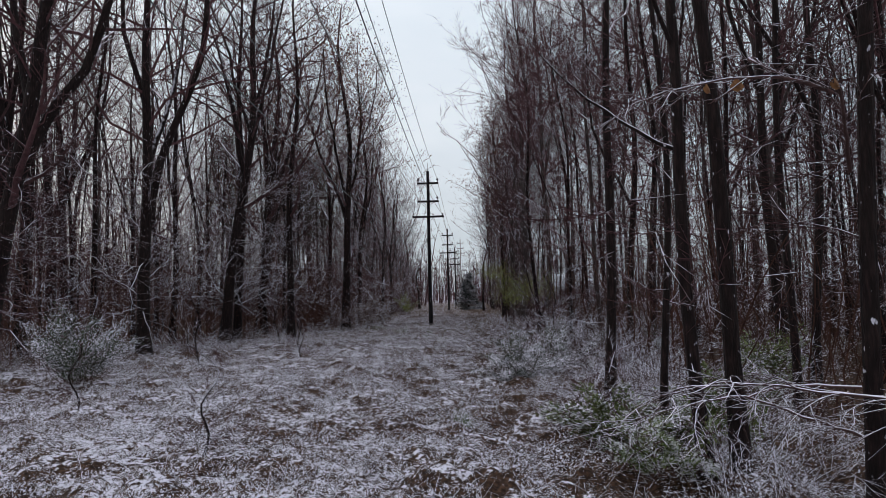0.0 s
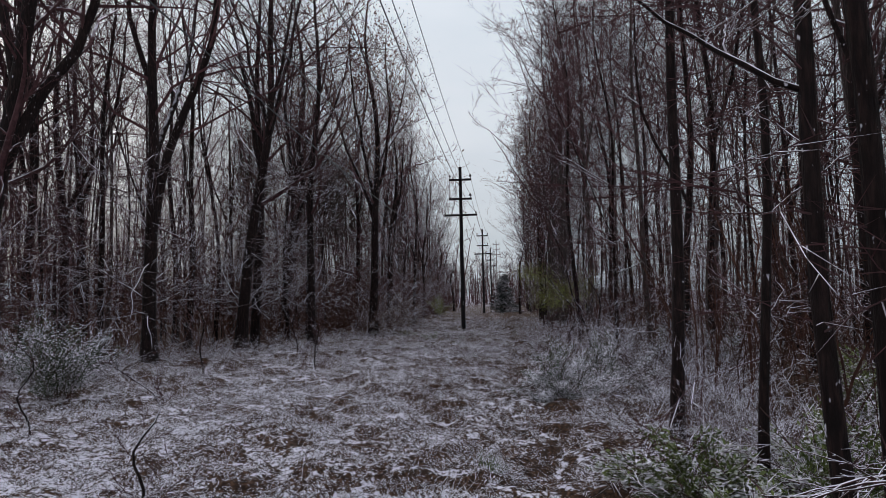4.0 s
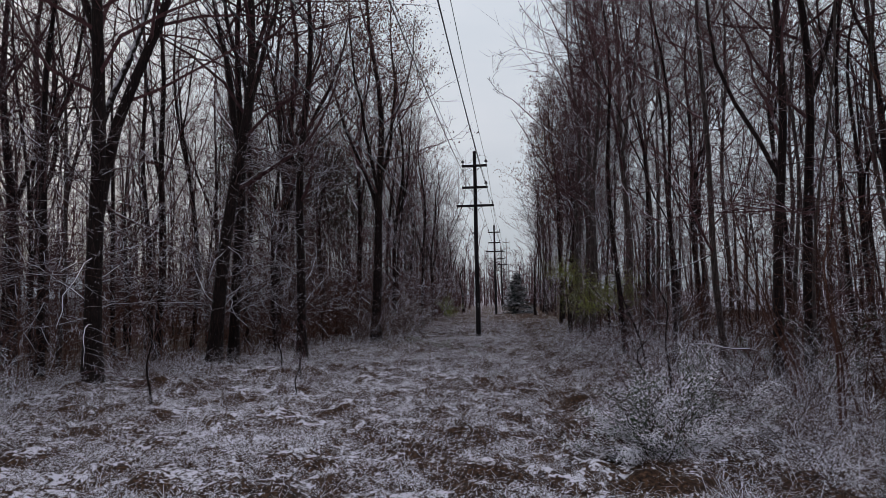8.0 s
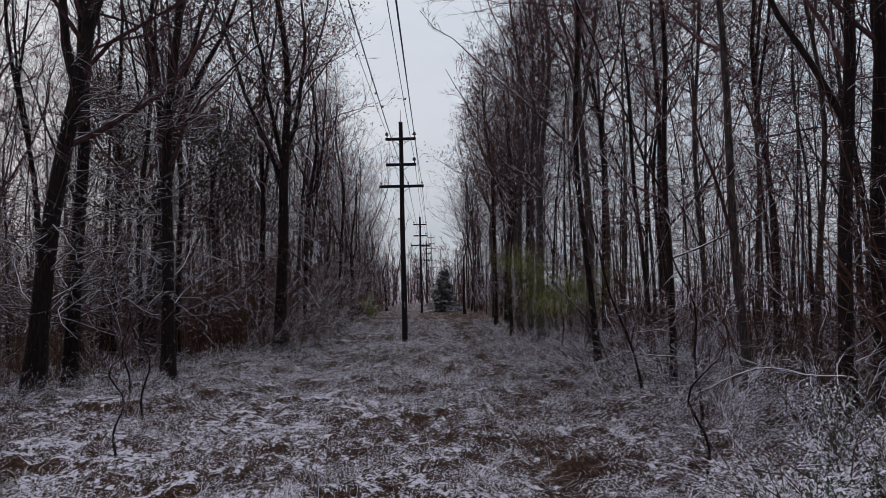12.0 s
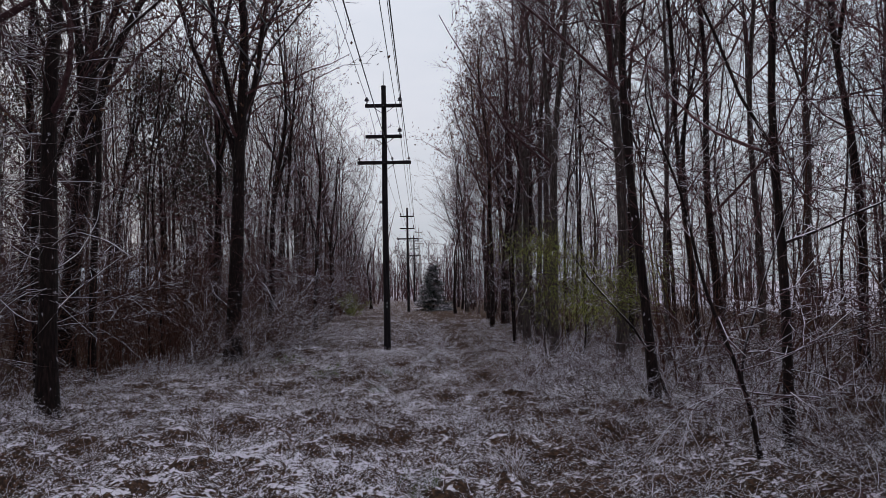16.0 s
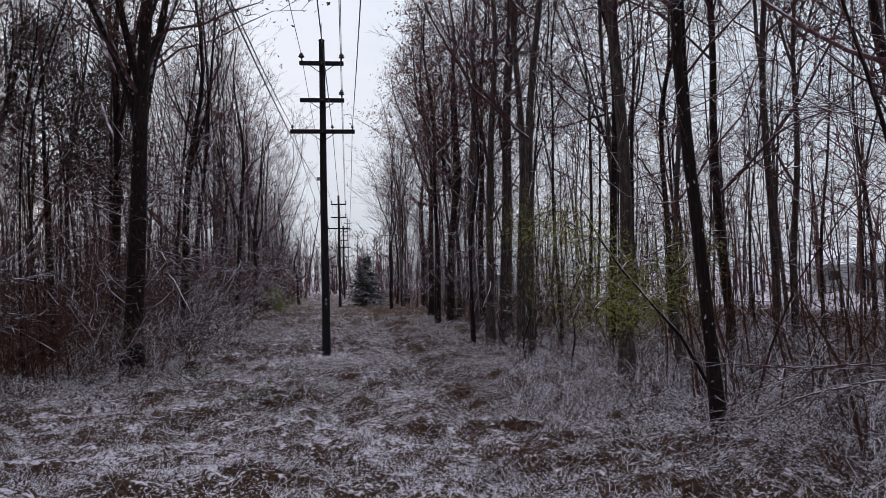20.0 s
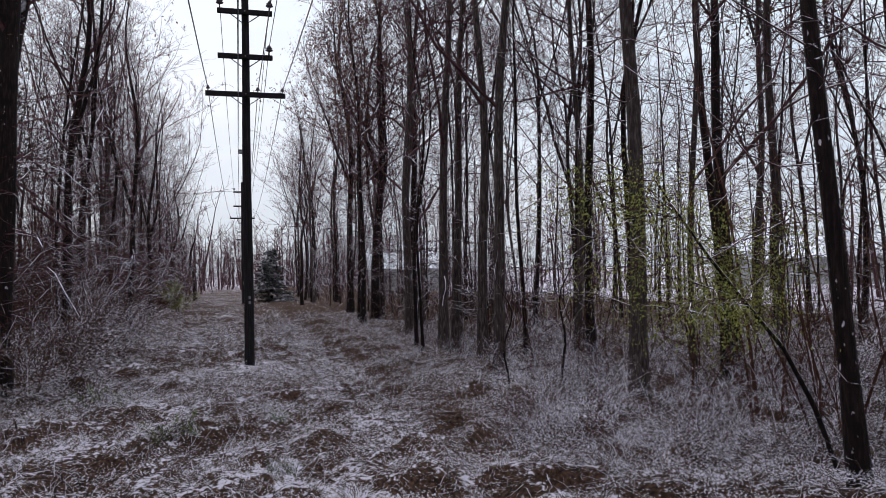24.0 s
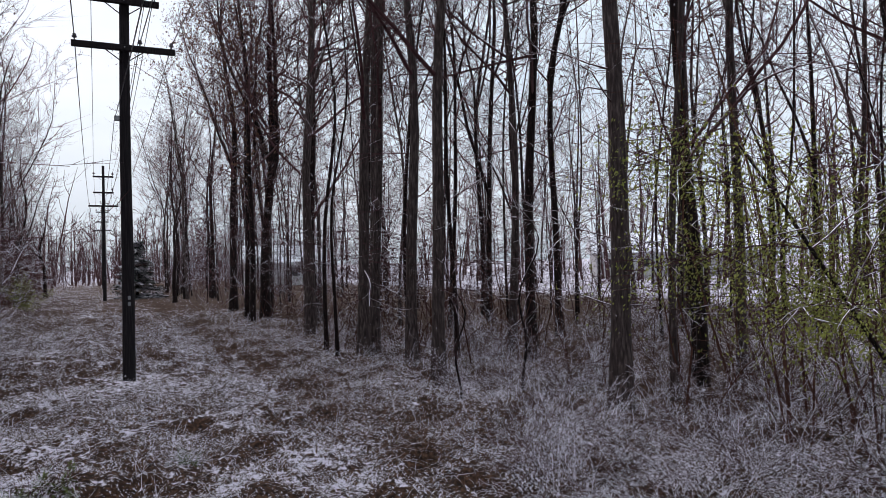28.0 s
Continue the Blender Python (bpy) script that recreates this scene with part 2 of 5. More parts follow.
def ground_mat():
    m, nt, b = mat("snowy_litter")
    litter = ramp(nt, noise_out(nt, 22.0, 6.0), [(0.3, (0.01, 0.005, 0.004)), (0.5, (0.05, 0.024, 0.014)), (0.7, (0.14, 0.07, 0.04))])
    fine = noise_out(nt, 17.0, 6.0)
    clods = noise_out(nt, 6.0, 4.0)
    broad = noise_out(nt, 0.5, 3.0)
    g = nt.nodes.new("ShaderNodeNewGeometry")
    sp = nt.nodes.new("ShaderNodeSeparateXYZ")
    nt.links.new(g.outputs["Normal"], sp.inputs[0])
    thin = nt.nodes.new("ShaderNodeAttribute")
    thin.attribute_name = "thin_snow"
    v = math_node(nt, "ADD", math_node(nt, "MULTIPLY", fine, 0.8), math_node(nt, "MULTIPLY", broad, 0.4))
    v = math_node(nt, "ADD", v, math_node(nt, "MULTIPLY", clods, 0.55))
    v = math_node(nt, "ADD", v, math_node(nt, "MULTIPLY", math_node(nt, "SUBTRACT", sp.outputs["Z"], 0.9), 1.3))
    cover = ramp(nt, math_node(nt, "SUBTRACT", v, thin.outputs["Fac"]), [(0.87, (0, 0, 0)), (0.96, (1, 1, 1))])
    nt.links.new(mix(nt, cover, litter, SNOW), b.inputs["Base Color"])
    bump(nt, b, fine, 0.9, 0.06)
    return m


GROUND = ground_mat()


# ---- mesh tools ----
def mesh_from(name, verts, faces, material, smooth=False, tris=None):
    verts, faces = np.asarray(verts, dtype=np.float32), np.asarray(faces, dtype=np.int32)
    me = bpy.data.meshes.new(name)
    me.vertices.add(len(verts))
    me.vertices.foreach_set("co", verts.ravel())
    k = faces.shape[1]
    corners, starts = faces.ravel(), np.arange(0, faces.size, k, dtype=np.int32)
    if tris is not None and len(tris):
        tris = np.asarray(tris, dtype=np.int32)
        starts = np.concatenate([starts, faces.size + np.arange(0, tris.size, 3, dtype=np.int32)])
        corners = np.concatenate([corners, tris.ravel()])
    me.loops.add(len(corners))
    me.loops.foreach_set("vertex_index", corners)
    me.polygons.add(len(starts))
    me.polygons.foreach_set("loop_start", starts)
    me.polygons.foreach_set("use_smooth", np.full(len(starts), smooth))
    me.materials.append(material)
    me.update(calc_edges=True)
    me.validate()
    return me


class Tubes:
    """Gathers tapered tubes into one mesh."""

    def __init__(self):
        self.v, self.f, self.n, self.t = [], [], 0, []

    def many(self, pts, radii, sides=3):
        """pts: tubes x rings x 3, radii: tubes x rings."""
        pts = np.asarray(pts, dtype=float)
        if not len(pts):
            return
        radii = np.broadcast_to(np.asarray(radii, dtype=float), pts.shape[:2])
        t = np.gradient(pts, axis=1)
        t /= np.linalg.norm(t, axis=2, keepdims=True) + 1e-9
        ref = np.where(np.abs(t[:, :1, 2:3]) < 0.9, np.array([0, 0, 1.0]), np.array([1.0, 0, 0]))
        u = np.cross(t, np.broadcast_to(ref, t.shape))
        u /= np.linalg.norm(u, axis=2, keepdims=True) + 1e-9
        w = np.cross(u, t)
        a = np.arange(sides) * 2 * math.pi / sides + math.pi / 6 + (math.pi / 12 if sides == 4 else 0)
        ring = np.cos(a)[:, None] * u[:, :, None, :] + np.sin(a)[:, None] * w[:, :, None, :]
        v = pts[:, :, None, :] + ring * radii[:, :, None, None]
        c, m = pts.shape[:2]
        i, j = np.meshgrid(np.arange(m - 1), np.arange(sides), indexing="ij")
        k = (j + 1) % sides
        f = np.stack([i * sides + j, i * sides + k, (i + 1) * sides + k, (i + 1) * sides + j], -1).reshape(1, -1, 4)
        f = f + (np.arange(c) * m * sides)[:, None, None]
        self.v.append(v.reshape(-1, 3))
        self.f.append(f.reshape(-1, 4) + self.n)
        self.n += c * m * sides

    def add(self, pts, radii, sides=3):
        self.many(np.asarray(pts, dtype=float)[None], np.asarray(radii, dtype=float)[None], sides)

    def spikes(self, a, b, r):
        """Fine twigs from the points a to the points b, drawn out to a point."""
        d = b - a
        u = np.cross(d, np.where(np.abs(d[:, 2:3]) < 0.9 * np.linalg.norm(d, axis=1, keepdims=True), np.array([0, 0, 1.0]), np.array([1.0, 0, 0])))
        u /= np.linalg.norm(u, axis=1, keepdims=True) + 1e-9
        w = np.cross(u, d)
        w /= np.linalg.norm(w, axis=1, keepdims=True) + 1e-9
        v = np.stack([a + u * r, a - 0.5 * u * r + 0.87 * w * r, a - 0.5 * u * r - 0.87 * w * r, b], 1)
        i = (np.arange(len(a)) * 4 + self.n)[:, None, None]
        self.v.append(v.reshape(-1, 3))
        self.t.append((np.array([[0, 1, 3], [1, 2, 3], [2, 0, 3]]) + i).reshape(-1, 3))
        self.n += 4 * len(a)

    def mesh(self, name, material, smooth=False):
        return mesh_from(name, np.concatenate(self.v), np.concatenate(self.f), material, smooth, np.concatenate(self.t) if self.t else None)


class Quads:
    """Gathers leaf-like quads into one mesh."""

    def __init__(self):
        self.v = []

    def add(self, c, along, across):
        c, along, across = np.asarray(c), np.asarray(along), np.asarray(across)
        self.v.append(np.stack([c, c + 0.5 * along - 0.5 * across, c + along, c + 0.5 * along + 0.5 * across], -2).reshape(-1, 3))

    def mesh(self, name, material):
        v = np.concatenate(self.v)
        return mesh_from(name, v, np.arange(len(v)).reshape(-1, 4), material)


def unit(v):
    v = np.asarray(v, dtype=float)
    return v / (np.linalg.norm(v) + 1e-9)


def part(name, me, parent, label=""):
    ob = new(name, me)
    ob.parent = parent
    return tagged(ob, label) if label else ob


def box_bm(bm, size, m=None):
    r = bmesh.ops.create_cube(bm, size=1.0, matrix=(m or Matrix()) @ Matrix.Diagonal((*size, 1)))
    return r["verts"]


def bm_mesh(name, bm, material, bevel=0.0, smooth=False):
    if bevel:
        bmesh.ops.bevel(bm, geom=bm.edges[:], offset=bevel, segments=1, affect="EDGES")
    me = bpy.data.meshes.new(name)
    bm.to_mesh(me)
    bm.free()
    me.materials.append(material)
    if smooth:
        me.shade_smooth()
    return me


def vnoise(x, y, size, seed=0):
    """Smooth value noise from 0 to 1, with lumps of that size in metres."""
    x, y = np.asarray(x, dtype=float) / size, np.asarray(y, dtype=float) / size
    i, j = np.floor(x), np.floor(y)
    u, v = x - i, y - j
    u, v = u * u * (3 - 2 * u), v * v * (3 - 2 * v)

    def h(a, b):
        q = np.sin(a * 127.1 + b * 311.7 + seed * 74.7) * 43758.5453
        return q - np.floor(q)
    return (h(i, j) * (1 - u) + h(i + 1, j) * u) * (1 - v) + (h(i, j + 1) * (1 - u) + h(i + 1, j + 1) * u) * v


def path_x(y):
    """The line of the trodden way."""
    return np.interp(y, [0, 8, 14, 18, 24, 30, 38, 46, 66, 90], [0.8, 0.75, 0.62, 0.4, 0.5, 0.9, 1.1, 1.35, 2.0, 2.2])


def ground_z(x, y):
    """The lie of the land: nearly flat, hummocky, with a shallow rut along the way."""
    x, y = np.asarray(x, dtype=float), np.asarray(y, dtype=float)
    near = np.clip((60 - np.abs(y - 25)) / 25, 0, 1) * np.clip((16 - np.abs(x + 2)) / 6, 0, 1)
    near = near * (1 - 0.9 * np.exp(-((x + 1.0) ** 2 + (y - 40.9) ** 2) / 3.5))
    z = 0.10 * (vnoise(x, y, 2.3, 1) - 0.5) + near * (0.30 * (vnoise(x, y, 0.62, 2) - 0.5) + 0.22 * (vnoise(x + 0.3 * y, y - 0.3 * x, 0.33, 3) - 0.5) + 0.10 * (vnoise(x - 0.4 * y, y + 0.4 * x, 0.16, 4) - 0.5))
    return z - 0.09 * np.exp(-((x - path_x(y)) / 0.45) ** 2)


def left_edge(y):
    return np.interp(y, [0, 12, 20, 28, 36, 50, 92, 130], [-13.5, -13.5, -13, -10.5, -7.6, -6.4, -5.0, -4.4])


def right_edge(y):
    return np.interp(y, [0, 10, 20, 30, 45, 60, 90, 130], [3.6, 3.4, 5.0, 4.6, 4.6, 5.0, 5.2, 5.4])


# ---- ground ----
def build_ground():
    xs = np.unique(np.concatenate([np.linspace(-900, -40, 16), np.arange(-40, -11, 0.8), np.arange(-11, -3.4, 0.16), np.arange(-3.4, 3.2, 0.075), np.arange(3.2, 7, 0.16), np.arange(7, 40.1, 0.8), np.linspace(40, 900, 16)]))
    ys = np.unique(np.concatenate([np.linspace(-300, -10, 8), np.arange(-10, 1, 0.8), np.arange(1, 38, 0.085), np.arange(38, 47, 0.14), np.arange(47, 110.1, 0.8), np.linspace(110, 1500, 20)]))
    gx, gy = np.meshgrid(xs, ys, indexing="ij")
    v = np.stack([gx, gy, ground_z(gx, gy)], -1).reshape(-1, 3)
    n = len(ys)
    i, j = np.meshgrid(np.arange(len(xs) - 1), np.arange(n - 1), indexing="ij")
    a = (i * n + j).ravel()
    ob = new("ground", mesh_from("ground", v, np.stack([a, a + n, a + n + 1, a + 1], -1), GROUND, True))
    # the snow lies thinner under the trees, on the trodden way and further along the cut
    woods = np.clip(np.maximum(left_edge(gy) + 1.0 - gx, gx - right_edge(gy) + 2.0) / 2.5, 0, 1)
    brown = np.exp(-((gx - path_x(gy) - 0.9) / 0.7) ** 2)
    further = np.clip((gy - 24) / 10, 0, 1)
    thin = 0.085 + 0.015 * further + 0.04 * np.clip((gy - 33) / 9, 0, 1) + 0.07 * np.clip((gy - 46) / 10, 0, 1) + 0.12 * brown * (0.5 + 0.5 * further) + 0.15 * woods
    fields = np.clip((np.maximum(left_edge(gy) - gx, gx - right_edge(gy)) - 16) / 6, 0, 1) + np.clip((gy - 128) / 10, 0, 1)
    thin = np.where(fields > 0, thin * (1 - np.minimum(fields, 1)) + 0.07 * np.minimum(fields, 1), thin)
    ob.data.attributes.new("thin_snow", "FLOAT", "POINT").data.foreach_set("value", thin.ravel().astype(np.float32))
    tagged(ob, "brown leaf litter and grass under thin snow", "ground", kind="structure")


build_ground()


# ---- trees ----
def units(v):
    return v / (np.linalg.norm(v, axis=-1, keepdims=True) + 1e-9)


def curves(rng, p, d, length, n, up=0.0, wobble=0.12):
    """Crooked shoots from the points p along d, bending by up towards the sky: shoots x (n + 1) x 3."""
    p, d = np.atleast_2d(np.asarray(p, dtype=float)), units(np.atleast_2d(np.asarray(d, dtype=float)))
    length = np.broadcast_to(np.asarray(length, dtype=float), (len(p),))
    up = np.broadcast_to(np.asarray(up, dtype=float), (len(p),))
    out = [p]
    for _ in range(n):
        d = d + rng.normal(0, wobble, d.shape)
        d[:, 2] += up / n
        d = units(d)
        out.append(out[-1] + d * (length / n)[:, None])
    return np.stack(out, 1)


def curve(rng, p, d, length, n, up=0.0, wobble=0.12):
    return curves(rng, p, d, length, n, up, wobble)[0]


def side_shoots(rng, d, angle, flat=0.0):
    """Directions that leave d by an angle, in flat sprays for the share flat of them."""
    d = units(d)
    s = units(np.cross(d, np.array([0, 0, 1.0])) + 1e-6)
    w = np.cross(s, d)
    n = len(d)
    a = np.where(rng.random(n) < flat, rng.choice([0, math.pi], n) + rng.normal(0, 0.3, n), rng.uniform(0, 2 * math.pi, n))[:, None]
    angle = np.asarray(angle)[:, None]
    return np.cos(angle) * d + np.sin(angle) * (np.cos(a) * s + np.sin(a) * w)


def along(pts, t):
    """Places and directions at the shares t of the shoots pts, row by row."""
    m = pts.shape[1] - 1
    i = np.minimum((t * m).astype(int), m - 1)
    rows = np.arange(len(pts))
    a, b = pts[rows, i], pts[rows, i + 1]
    return a + (b - a) * (t * m - i)[:, None], b - a


def twigs(rng, T, pts, r, length, n2, n3, flat=0.0, up=0.3, angle=(0.5, 1.0), thin=1.0):
    """Side twigs of two orders along many branches at once."""
    n = len(pts)
    if not n or not n2:
        return
    r, length = np.broadcast_to(r, (n,)), np.broadcast_to(length, (n,))
    t = 0.18 + 0.82 * (np.tile(np.arange(n2), n) + rng.random(n * n2)) / n2
    P = np.repeat(pts, n2, 0)
    q, d = along(P, t)
    L2 = np.repeat(length, n2) * rng.uniform(0.22, 0.5, n * n2) * (1.25 - 0.6 * t)
    p2 = curves(rng, q, side_shoots(rng, d, rng.uniform(*angle, n * n2), flat), L2, 2, up * rng.uniform(0.3, 1.2, n * n2), 0.16)
    r2 = np.maximum(0.005 * thin, np.repeat(r, n2) * 0.45)[:, None]
    T.many(p2, r2 * np.array([1, 0.8, 0.45]), 3)
    if n3:
        q3, d3 = along(np.repeat(p2, n3, 0), rng.uniform(0.2, 1.0, n * n2 * n3))
        L3 = np.repeat(L2, n3) * rng.uniform(0.3, 0.65, len(q3))
        d3 = side_shoots(rng, d3, rng.uniform(0.4, 0.95, len(q3)), flat)
        d3[:, 2] += 0.12 * up
        T.spikes(q3, q3 + d3 * L3[:, None], 0.0052 * thin)


def stem_radius(D, s):
    return D / 2 * (0.9 * (1 - s) ** 0.85 + 0.08 + 0.35 * np.exp(-s * 55))


def rays_out(az, el):
    return np.stack([np.cos(az) * np.cos(el), np.sin(az) * np.cos(el), np.sin(el)], -1)


def make_tree(name, seed, H, D, lean=(0, 0), bow=0.0, forks=(), crown=0.42, nb=20, n2=6, n3=3, low=8, low_len=2.2, bark=None, leaves=0, wander=0.4, low_from=0.08, leaf=None, thin=1.0, trim=0, spread=1.0, sprays=False, boughs=0):
    """A bare forest tree at the origin: trunk, forked limbs, and a crown of branches and twigs."""
    rng = np.random.default_rng(seed)
    K, C, Q = Tubes(), Tubes(), Quads()
    root = new(name)
    s = np.linspace(0, 1, 15)
    ph = rng.uniform(0, 6.28, 4)
    x = lean[0] * s * H + bow * H * s * (1 - s) + wander * s * np.sin(5 * s + ph[0]) + 0.2 * np.sin(13 * s + ph[1]) * s
    y = lean[1] * s * H + wander * s * np.sin(4.3 * s + ph[2]) + 0.2 * np.sin(11 * s + ph[3]) * s
    P = np.stack([x, y, s * H - 0.1], -1)
    R = stem_radius(D, s)
    K.add(P, R, 10)
    part("trunk", K.mesh("trunk", bark or BARK, True), root)
    stems = [(P, R, crown, nb)]
    for fork in forks:
        h, az, ang, scale = fork[:4]
        bend = fork[4] if len(fork) > 4 else 0.75
        q, _ = along(P[None], np.array([h / H]))
        rr = np.interp(h / H, s, R) * scale
        d = rays_out(radians(az), radians(90 - ang))
        reach = fork[5] if len(fork) > 5 else 0.92
        p = curve(rng, q[0], d, (H - h) * reach, 10, bend, 0.10)
        rad = rr * (0.92 * (1 - np.linspace(0, 1, 11)) ** 0.85 + 0.08)
        F = Tubes()
        F.add(p, rad, 8)
        part("limb", F.mesh("limb", bark or BARK, True), root)
        stems.append((p, rad, 0.22, int(nb * 0.75)))
    for p, rad, _, _ in stems[:boughs and 3]:
        for k in range(boughs):
            t = 0.20 + 0.6 * (k + rng.random()) / boughs
            q, _ = along(p[None], np.array([t]))
            rr = 0.5 * np.interp(t * (len(p) - 1), np.arange(len(p)), rad)
            L = H * rng.uniform(0.22, 0.38)
            b = curve(rng, q[0], rays_out(rng.uniform(0, 6.28), radians(rng.uniform(25, 60))), L, 9, 0.75, 0.13)
            rb = rr * np.linspace(1, 0.2, 10)
            C.add(b, rb, 6)
            stems.append((b, rb, 0.12, 7))
    for p, rad, c0, count in stems:
        k = np.arange(count)
        t = c0 + (0.98 - c0) * ((k + rng.random(count)) / count) ** 0.9
        q, _ = along(np.repeat(p[None], count, 0), t)
        rr = np.interp(t * (len(p) - 1), np.arange(len(p)), rad)
        d = rays_out(rng.uniform(0, 6.28) + 2.4 * k + rng.normal(0, 0.4, count), np.radians(rng.uniform(16, 62, count)))
        L = (0.10 + 0.24 * (1 - (t - c0) / (1 - c0))) * H * rng.uniform(0.6, 1.15, count)
        L = L * min(1.0, 1.5 * float(np.linalg.norm(p[-1] - p[0])) / H)
        L = spread * L * np.where(d[:, 0] * trim > 0.15, 0.42, 1.0)
        rb = np.minimum(0.45 * rr, 0.012 + 0.008 * L)
        b = curves(rng, q, d, L, 5, 0.3, 0.22)
        C.many(b, rb[:, None] * np.linspace(1, 0.14, 6), 3)
        twigs(rng, C, b, rb * 0.5, L, n2, n3, 0.25, 0.5, (0.4, 1.0), thin)
        if leaves:
            j = rng.integers(1, 6, count * leaves)
            c = np.repeat(b, leaves, 0)[np.arange(count * leaves), j] + rng.normal(0, 0.4, (count * leaves, 3))
            a = rng.normal(0, 1, c.shape) * 0.07
            Q.add(c, a, np.cross(units(a), rng.normal(0, 1, c.shape)) * 0.05)
    if low:
        t = rng.uniform(low_from, max(crown, low_from + 0.05), low)
        q, _ = along(np.repeat(P[None], low, 0), t)
        d = rays_out(rng.uniform(0, 6.28, low), np.radians(rng.uniform(-10, 30, low)))
        L = low_len * rng.uniform(0.5, 1.35, low)
        b = curves(rng, q, d, L, 5, -0.1, 0.18)
        rb = (0.006 + 0.0035 * L) * (0.7 if D < 0.25 else 1.0)
        for k in range(low if sprays else 0):
            S = Tubes()
            S.many(b[k:k + 1], rb[k] * np.linspace(1, 0.25, 6)[None], 4)
            twigs(rng, S, b[k:k + 1], rb[k] * 0.6, L[k], 9, 3, 0.75, 0.05, (0.6, 1.1))
            part("branch", S.mesh("branch", SPRAY, True), root)
        if not sprays:
            C.many(b, rb[:, None] * np.linspace(1, 0.25, 6), 4)
            twigs(rng, C, b, rb * 0.6, L, 8, 3, 0.75, 0.05, (0.6, 1.1))
    part("crown", C.mesh("crown", TWIG), root)
    if leaves:
        part("foliage", Q.mesh("foliage", leaf or TWIG_LEAFY), root, "clinging withered leaves")
    return root


def put(root, x, y, rz=0.0, scale=1.0):
    root.matrix_basis = Matrix.LocRotScale((x, y, float(ground_z(x, y))), Euler((0, 0, rz)), (scale,) * 3)
    return root


